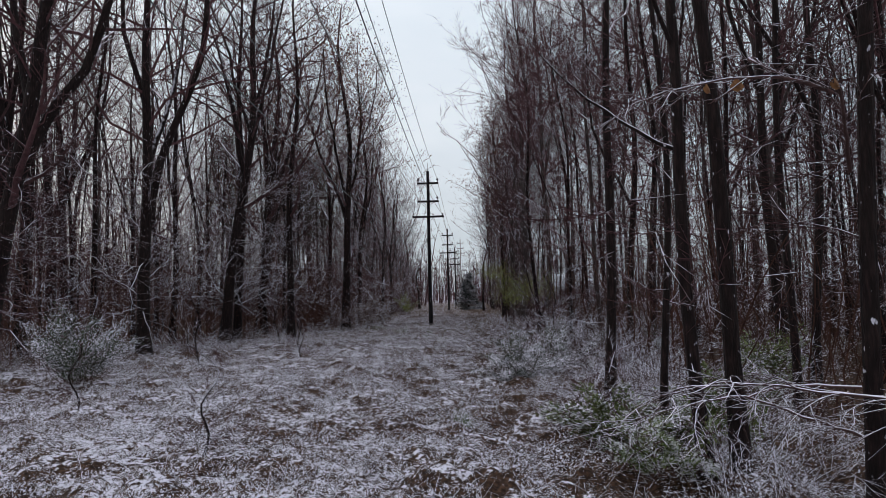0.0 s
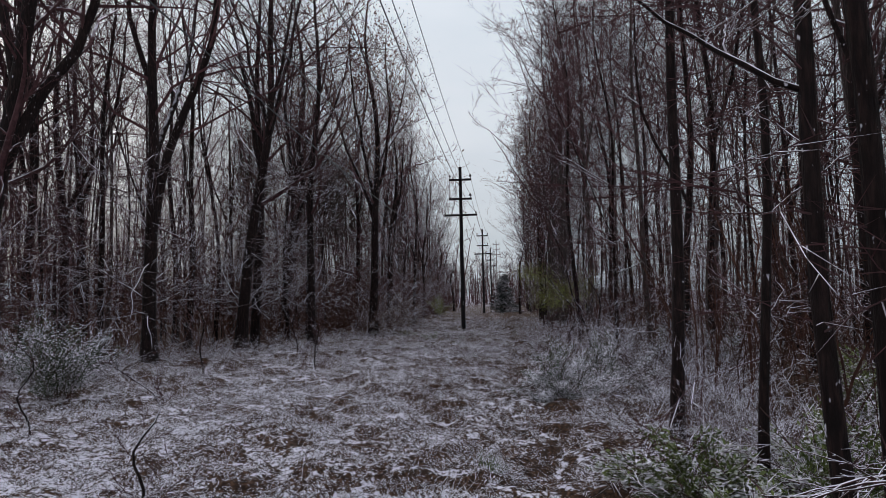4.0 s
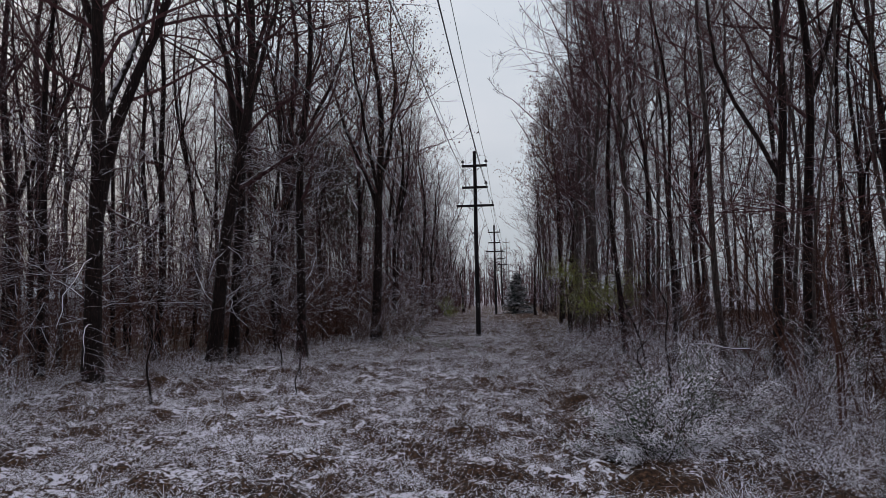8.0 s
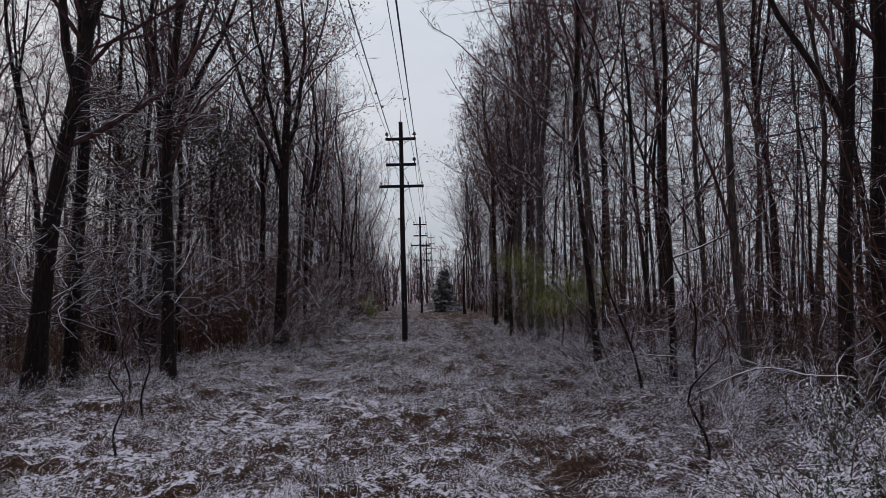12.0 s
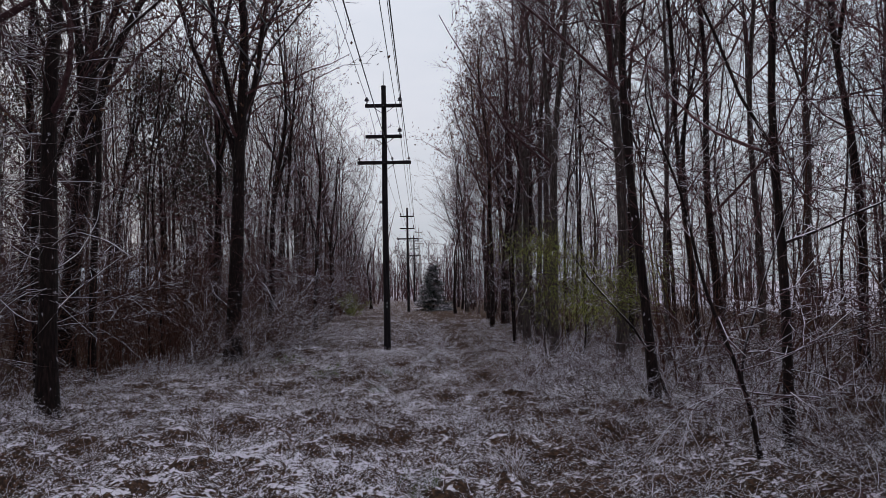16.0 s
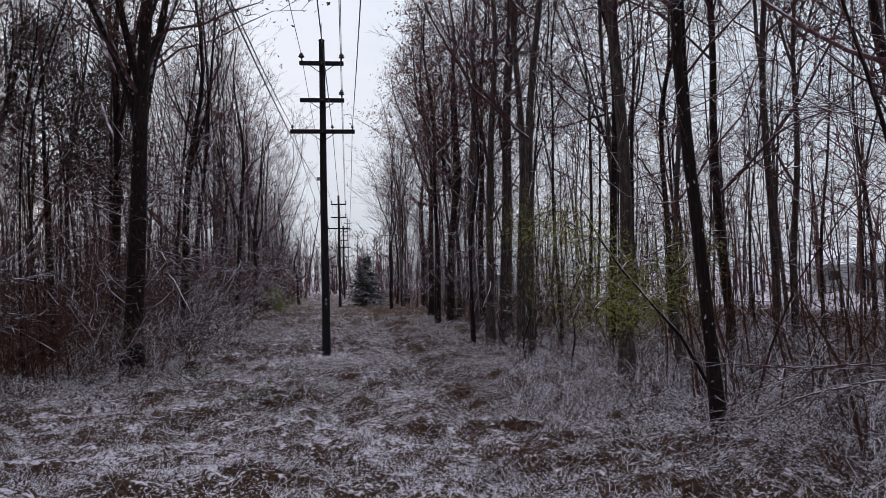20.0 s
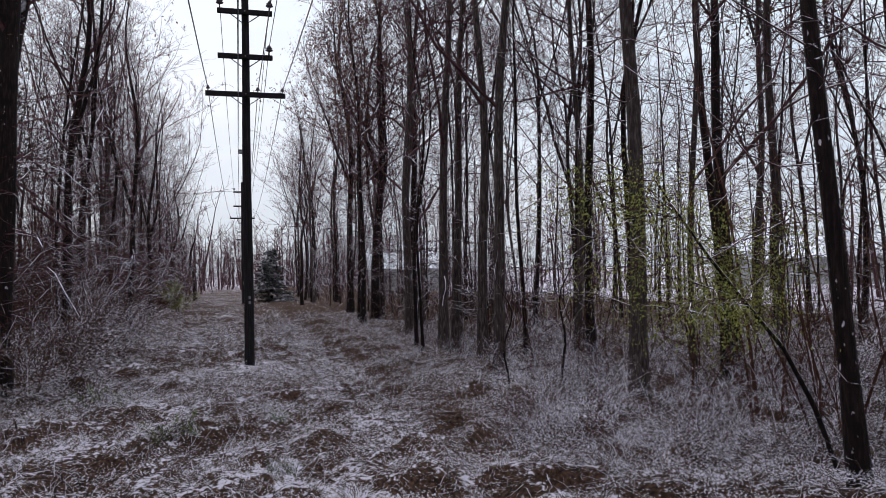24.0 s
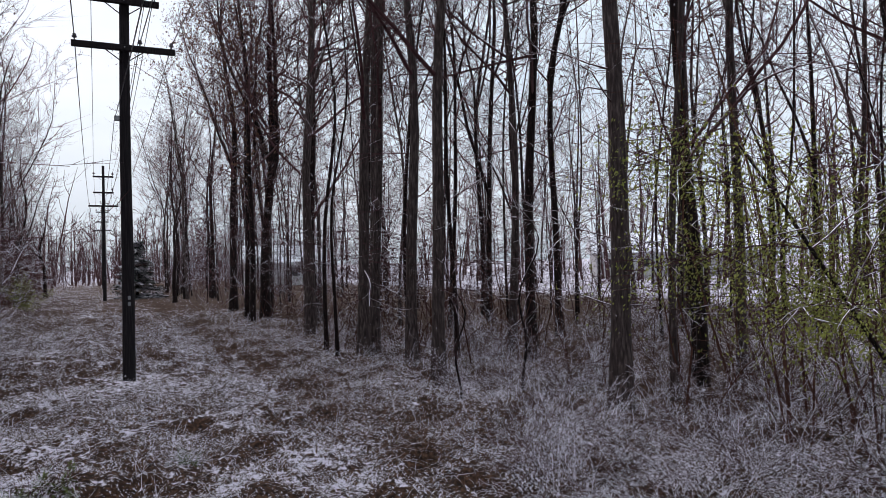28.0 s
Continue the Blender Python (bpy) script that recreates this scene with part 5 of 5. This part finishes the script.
PRIVET = "grey-green arching evergreen bush weighed down by snow"
leafy_bush(801, 1.75, 16.3, 1.05, 1.2, 22, 1000, 0.036, LEAF_SNOWY, PRIVET)
leafy_bush(802, 2.7, 17.9, 1.0, 1.2, 16, 900, 0.035, LEAF_SNOWY, PRIVET)
leafy_bush(803, 2.2, 9.0, 0.8, 1.2, 16, 520, 0.058, LEAF, "low green honeysuckle tangle with snow on its leaves")
leafy_bush(804, 3.2, 8.6, 0.9, 1.2, 14, 520, 0.058, LEAF, "low green honeysuckle tangle with snow on its leaves")
leafy_bush(805, 2.2, 7.4, 0.7, 1.2, 12, 380, 0.045, LEAF, "low green honeysuckle tangle with snow on its leaves")
leafy_bush(806, 5.6, 12.4, 1.1, 0.7, 14, 420, 0.07, LEAF, "yellow-green broadleaf bush dusted with snow")
leafy_bush(807, 6.1, 20.8, 1.3, 0.9, 12, 510, 0.037, LEAF_SNOWY, PRIVET)
leafy_bush(808, 5.5, 23.6, 1.0, 0.9, 9, 408, 0.037, LEAF_SNOWY, PRIVET)
leafy_bush(809, -8.6, 16.2, 1.5, 0.75, 26, 1000, 0.046, LEAF_SNOWY, "rounded evergreen bush covered with snow")
leafy_bush(810, -2.3, 34.3, 0.45, 1.0, 6, 120, 0.05, LEAF, "small evergreen seedling poking through snowy weeds")
leafy_bush(811, -3.6, 37.5, 0.45, 1.0, 6, 120, 0.05, LEAF, "small evergreen seedling poking through snowy weeds")
leafy_bush(812, -3.3, 5.6, 0.5, 1.2, 8, 160, 0.05, LEAF, "small evergreen seedling poking through snowy weeds")
leafy_bush(813, 7.5, 33.0, 1.2, 0.9, 9, 408, 0.031, LEAF_SNOWY, PRIVET)
leafy_bush(814, 6.2, 31.2, 0.9, 1.1, 9, 408, 0.031, LEAF_SNOWY, PRIVET)


leafy_bush(815, -4.6, 40.2, 1.5, 0.6, 12, 330, 0.045, TWIG_LEAFY, "russet bush holding its withered leaves")
leafy_bush(816, -5.2, 43.4, 1.9, 0.6, 14, 330, 0.05, TWIG_LEAFY, "russet bush holding its withered leaves")
leafy_bush(817, -5.4, 47.6, 2.0, 0.6, 14, 330, 0.055, TWIG_LEAFY, "russet bush holding its withered leaves")
for k, (x, y, h) in enumerate(((-4.9, 38.4, 1.3), (-5.9, 40.8, 2.2), (-6.4, 38.2, 1.8), (-4.3, 44.8, 1.2), (-5.9, 45.6, 2.4), (-4.7, 50.4, 1.6), (-5.6, 52.8, 2.3), (-4.6, 57.0, 1.7))):
    leafy_bush(830 + k, x, y, h, 0.6, 9, 300, 0.045, TWIG_LEAFY, "russet bush holding its withered leaves")
leafy_bush(818, -3.9, 66.5, 1.7, 0.6, 12, 300, 0.075, LEAF_YELLOW, "yellow-green bush at the edge of the woods")


# ---- a leaning sapling that kept its yellow-green leaves ----
def leaning_sapling():
    r = np.random.default_rng(900)
    root = new("leaning_sapling")
    K = Tubes()
    pts = np.array([(4.4, 30.0, -0.1), (4.1, 30.05, 0.74), (3.78, 30.1, 1.35), (3.35, 30.15, 1.85), (3.0, 30.2, 2.28), (2.76, 30.3, 2.68), (2.6, 30.5, 3.1)])
    K.add(pts, np.linspace(0.029, 0.010, 7), 8)
    part("trunk", K.mesh("trunk", BARK, True), root)
    starts = np.array([pts[3], pts[3], pts[3], pts[4], pts[4], pts[5], pts[5], pts[6], pts[4], pts[3], pts[3]])
    dirs = np.array([(-1, -0.2, 0.1), (-0.4, 0.8, 0.5), (-0.9, -0.5, 0.2), (0.6, 0.6, 0.6), (-0.7, 0.7, 0.2), (-1, 0.2, 0.2), (-0.6, -0.7, 0.1), (-1, 0.1, 0), (0.9, 0.2, 0.3), (0.8, 0.5, 0.2), (0.7, 0.3, 0.5)])
    L = np.array([1.2, 1.5, 1.1, 1.6, 1.5, 1.3, 1.0, 0.9, 1.6, 1.6, 1.3])
    b = curves(r, starts, dirs, L, 6, -0.25, 0.12)
    for k in range(len(b)):
        T, Q = Tubes(), Quads()
        T.add(b[k], 0.009 * np.linspace(1, 0.25, 7), 4)
        twigs(r, T, b[k][None], 0.008, L[k], 9, 2, 0.6, -0.1, (0.5, 1.0))
        limb = part("limb", T.mesh("limb", TWIG), root)
        n = 1300
        c, d = along(np.repeat(b[k][None], n, 0), r.uniform(0.1, 1.0, n))
        c = c + r.normal(0, 0.27, (n, 3)) * np.array([1, 1, 0.75]) - np.array([0, 0, 0.08])
        a = units(units(d) * 0.5 + r.normal(0, 0.5, c.shape) + np.array([0, 0, -0.8])) * (0.03 * r.uniform(0.6, 1.3, n))[:, None]
        Q.add(c, a, np.cross(units(a), r.normal(0, 1, c.shape)) * 0.010)
        part("foliage", Q.mesh("foliage", LEAF_YELLOW), limb, "drooping yellow-green leaves")
    tagged(root, "leaning sapling with drooping yellow-green leaves among bare trees", "sapling")


leaning_sapling()


# ---- snow-laden sapling and branches beside the way ----
def loaded_branch(name, seed, p, d, L, rb, label, category, up=-0.2, n2=12, leaves=()):
    r = np.random.default_rng(seed)
    root = new(name)
    T = Tubes()
    b = curve(r, (0, 0, 0), d, L, 18, up, 0.13)
    T.add(b, rb * np.linspace(1, 0.22, 19), 7)
    q, q_d = along(np.repeat(b[None], n2, 0), 0.12 + 0.86 * (np.arange(n2) + r.random(n2)) / n2)
    L2 = L * r.uniform(0.16, 0.45, n2)
    side = curves(r, q, side_shoots(r, q_d, r.uniform(0.35, 0.8, n2), 0.75), L2, 10, -0.25, 0.10)
    T.many(side, max(0.0055, rb * 0.34) * np.linspace(1, 0.4, 11), 5)
    n4 = n2 * 5
    q, q_d = along(np.repeat(side, 5, 0), r.uniform(0.12, 0.98, n4))
    small = curves(r, q, side_shoots(r, q_d, r.uniform(0.4, 0.9, n4), 0.75), np.repeat(L2, 5) * r.uniform(0.25, 0.5, n4), 5, -0.1, 0.13)
    T.many(small, 0.0038 * np.linspace(1, 0.55, 6), 4)
    twigs(r, T, small, 0.004, np.repeat(L2, 5) * 0.4, 2, 0, 0.7, 0.0, (0.4, 1.0))
    part("bough", T.mesh("bough", SHRUB, True), root)
    for t, size in leaves:
        c, _ = along(b[None], np.array([t]))
        bm = bmesh.new()
        pts = [(0, 0), (0.35, -0.3), (0.5, -0.62), (0.3, -0.85), (0, -1.0), (-0.28, -0.8), (-0.45, -0.55), (-0.3, -0.25)]
        vs = [bm.verts.new((size * x, 0.12 * size * math.sin(5 * x + 3 * y), size * y)) for x, y in pts]
        bm.faces.new(vs)
        leaf = part("leaf", bm_mesh("leaf", bm, LEAF_BROWN), root, "curled orange-brown dead leaf")
        leaf.location = c[0]
        leaf.rotation_euler = (0, 0, r.uniform(-0.6, 0.6))
    root.location = p
    return tagged(root, label, category, "snow-laden branches")


SL = "bare fallen branch thick with snow"
loaded_branch("fallen_branch", 1, (4.3, 4.9, 1.05), (-1, 0.25, 0.0), 2.6, 0.022, SL, "branch", -0.15)
loaded_branch("fallen_branch", 4, (4.0, 6.6, 0.5), (-0.9, 0.5, 0.3), 2.6, 0.018, SL, "branch", -0.4)
loaded_branch("fallen_branch", 5, (4.4, 7.6, 0.9), (-1, 0.35, 0.1), 2.6, 0.02, SL, "branch", -0.35)
HB = "overhanging bare branch lined with snow and a few dead leaves"
loaded_branch("hanging_branch", 11, (3.55, 6.3, 3.75), (-0.75, -0.35, 0.05), 1.7, 0.022, HB, "branch", 0.1, leaves=((0.55, 0.13), (0.72, 0.10)))
loaded_branch("hanging_branch", 12, (3.6, 6.2, 3.0), (-0.3, -0.6, 0.5), 1.6, 0.02, HB, "branch", 0.2, leaves=((0.6, 0.12),))
loaded_branch("hanging_branch", 13, (3.75, 6.3, 4.6), (-0.6, -0.8, 0.3), 1.8, 0.026, HB, "branch", 0.2)
loaded_branch("fallen_branch", 16, (4.6, 26.45, 1.2), (-1, 0.25, 0.12), 2.4, 0.014, SL, "branch", -0.3)
loaded_branch("fallen_branch", 17, (4.4, 25.4, 0.8), (-1, 0.3, 0.2), 2.4, 0.018, SL, "branch", -0.4)
loaded_branch("fallen_branch", 19, (4.6, 20.6, 1.0), (-1, 0.3, 0.15), 2.4, 0.018, SL, "branch", -0.35)
sap = make_tree("snowy_sapling", 950, 5.5, 0.058, (-0.22, 0.05), 0.0, ((1.0, 60, 20, 0.7),), 0.3, 14, 6, 3, 9, 1.7, BARK)
put(sap, 3.6, 25.3)
tagged(sap, "crooked young tree with snow-lined arching branches", "sapling", "saplings by the way")
for k, (x, y, h) in enumerate(((-3.0, 8.6, 1.7), (-6.4, 12.2, 1.9), (-5.2, 24.5, 2.6), (-6.6, 27.5, 3.0), (-4.6, 22.0, 1.8), (3.4, 22.2, 3.4), (2.3, 19.5, 2.2), (-7.6, 21.5, 3.2), (4.4, 36.2, 3.6), (3.5, 36.6, 2.8))):
    sap = make_tree("snowy_sapling", 960 + k, h, 0.016 + 0.011 * h, (0.05 * (-1) ** k, 0.03), 0.0, (), 0.2, 9, 5, 2, 4, 0.3 * h, BARK, wander=0.12)
    put(sap, x, y)
    tagged(sap, "thin bare seedling standing in snowy weeds" if h < 2.3 else "slim young tree with snow on its twigs", "sapling", "saplings by the way")


# ---- pines among the bare trees ----
PINES = [(-9.8, 45.7, 11.0, 0.26), (-9.0, 50.5, 11.5, 0.26), (-13.5, 43.0, 12.0, 0.26)]

def pine(seed, x, y, H, D):
    r = np.random.default_rng(seed)
    root = new("pine_tree")
    K = Tubes()
    z = np.linspace(0, 1, 10)
    K.add(np.stack([0.3 * np.sin(2 * z + seed), 0.2 * np.cos(3 * z + seed), z * H - 0.1], -1), stem_radius(D, z), 9)
    part("trunk", K.mesh("trunk", BARK, True), root)
    n = 46
    s = 0.45 + 0.54 * (np.arange(n) + r.random(n)) / n
    L = (1.05 - s) * H * 0.32 * r.uniform(0.7, 1.2, n) + 0.5
    b = curves(r, np.stack([0.3 * np.sin(2 * s + seed), 0.2 * np.cos(3 * s + seed), s * H], -1), rays_out(2.4 * np.arange(n), np.radians(r.uniform(-5, 35, n))), L, 5, 0.2, 0.12)
    T, Q = Tubes(), Quads()
    T.many(b, (0.012 + 0.008 * L)[:, None] * np.linspace(1, 0.2, 6), 4)
    part("crown", T.mesh("crown", TWIG), root)
    m = 220
    c, d = along(np.repeat(b, m, 0), r.uniform(0.3, 1.0, n * m))
    c = c + r.normal(0, 0.26, c.shape)
    a = units(units(d) + r.normal(0, 0.7, c.shape) + np.array([0, 0, 0.3])) * r.uniform(0.10, 0.2, len(c))[:, None]
    Q.add(c, a, np.cross(units(a), r.normal(0, 1, c.shape)) * 0.028)
    part("foliage", Q.mesh("foliage", NEEDLE_DULL), root)
    root.matrix_basis = pose(x, y, float(ground_z(x, y)))
    tagged(root, "tall pine with a dark needled crown among bare trees", "pine tree", "pines in the woods")


for k, p in enumerate(PINES):
    pine(40 + k, *p)


# ---- houses beyond the woods ----
def house(x, y, turn, w, d, h, label):
    root = new("house")
    bm = bmesh.new()
    box_bm(bm, (w, d, h), Matrix.Translation((0, 0, h / 2)))
    part("wall", bm_mesh("wall", bm, SIDING), root)
    bm = bmesh.new()
    e = 0.5
    top = h + 0.28 * d
    vs = [bm.verts.new(c) for c in ((-w / 2 - e, -d / 2 - e, h), (w / 2 + e, -d / 2 - e, h), (w / 2 + e, d / 2 + e, h), (-w / 2 - e, d / 2 + e, h), (-w / 2 - e, 0, top), (w / 2 + e, 0, top))]
    for f in ((0, 1, 5, 4), (2, 3, 4, 5), (1, 2, 5), (3, 0, 4), (3, 2, 1, 0)):
        bm.faces.new([vs[i] for i in f])
    part("roof", bm_mesh("roof", bm, ROOF_SNOW), root, "low gable roof white with snow")
    for k in range(int(w / 3.2)):
        wx = -w / 2 + 1.8 + k * 3.2
        bm = bmesh.new()
        box_bm(bm, (1.2, 0.08, 1.1))
        win = part("window", bm_mesh("window", bm, SIDING), root)
        win.location = (wx, -d / 2 - 0.03, 0.6 * h)
        bm = bmesh.new()
        box_bm(bm, (1.0, 0.04, 0.9))
        pane = part("pane", bm_mesh("pane", bm, WINDOW_DARK), win)
        pane.location = (0, -0.04, 0)
    root.matrix_basis = pose(x, y, -0.1, 0, 0, turn)
    tagged(root, label, "house", "houses beyond the woods")


house(19.5, 106, -8, 8, 7, 2.6, "long low pale house with a snowy roof beyond the trees")
house(58, 84, -35, 18, 8, 2.8, "pale house with a snowy roof behind the woods")
house(-28, 86, 15, 9, 7, 2.8, "small pale house with a snowy roof behind the woods")
house(-44, 70, 30, 12, 7, 2.7, "pale house with a snowy roof behind the woods")


# ---- tufts of taller grass beside and on the way ----
def grass_tuft(seed, x, y, n, h, material, label):
    v, f = blades(seed, n, (x - 0.16, x + 0.16, y - 0.16, y + 0.16), h * 0.6, h * 1.2, 0.004, 1.1, None, 3)
    v = v - np.array([x, y, 0.0])
    z0 = float(ground_z(x, y))
    v[:, 2] -= z0
    ob = new("grass_tuft", mesh_from("grass_tuft", v, f, material))
    ob.location = (x, y, z0)
    tagged(ob, label, "grass tuft", "grass tufts")


TUFTS = [(-1.63, 7.7, 0.4, 1), (-0.83, 7.6, 0.35, 0), (0.2, 10.9, 0.5, 2), (0.4, 15.7, 0.4, 0), (-0.85, 17.6, 0.5, 1), (-3.77, 13.8, 0.45, 0), (-4.1, 15.5, 0.4, 0), (0.53, 17.6, 0.45, 0), (-1.93, 19.7, 0.5, 1), (-2.04, 19.4, 0.4, 0), (-1.82, 20.6, 0.55, 1), (0.16, 20.3, 0.4, 1), (0.41, 18.7, 0.4, 0), (0.93, 28.8, 0.4, 0), (0.81, 26.1, 0.5, 1), (0.57, 30.9, 0.4, 0), (0.44, 32.1, 0.35, 0), (0.83, 29.0, 0.4, 0), (-0.52, 31.1, 0.5, 1), (1.73, 37.4, 0.4, 0), (0.96, 32.0, 0.35, 0), (-0.28, 25.4, 0.4, 2), (0.44, 26.5, 0.4, 0), (-1.3, 28.1, 0.5, 1), (-1.03, 32.5, 0.45, 2), (0.15, 36.4, 0.4, 1), (-0.88, 35.2, 0.45, 2)]
for k, (x, y, h, kind) in enumerate(TUFTS):
    material, label = ((GRASS_BROWN, "rust-brown dead grass tuft in the snow"), (GRASS, "straw-coloured grass tuft bowed by snow"), (SEDGE, "green arching sedge tuft sprinkled with snow"))[kind]
    grass_tuft(1200 + k, x, y, 160, h, material, label)


# ---- dead stalks with hanging seed pods ----
def pod_weed(seed, x, y, h):
    r = np.random.default_rng(seed)
    root = new("pod_weed")
    T = Tubes()
    p = curve(r, (0, 0, -0.03), (0.25, 0.1, 1), h, 5, -0.6, 0.12)
    T.add(p, np.linspace(0.006, 0.003, 6), 5)
    b = curve(r, p[3], (1.0, -0.2, 0.25), h * 0.5, 4, -0.2, 0.1)
    T.add(b, np.linspace(0.005, 0.003, 5), 5)
    part("stalk", T.mesh("stalk", SHRUB), root)
    for k in range(9):
        q, _ = along((p if k < 4 else b)[None], np.array([r.uniform(0.45, 1.0)]))
        T = Tubes()
        L = r.uniform(0.07, 0.12)
        T.add(q[0] + np.array([[0, 0, 0], [0.004, 0, -L * 0.4], [0.01, 0, -L]]), [0.003, 0.011, 0.003], 5)
        part("pod", T.mesh("pod", POD), root, "dark hanging seed pod")
    root.matrix_basis = pose(x, y, float(ground_z(x, y)))
    tagged(root, "dead weed with dark hanging pods and a cap of snow", "weed", "pod-bearing weeds")


pod_weed(1300, -4.2, 33.4, 0.9)
pod_weed(1301, -4.7, 32.4, 0.8)
pod_weed(1302, -3.3, 31.6, 0.6)
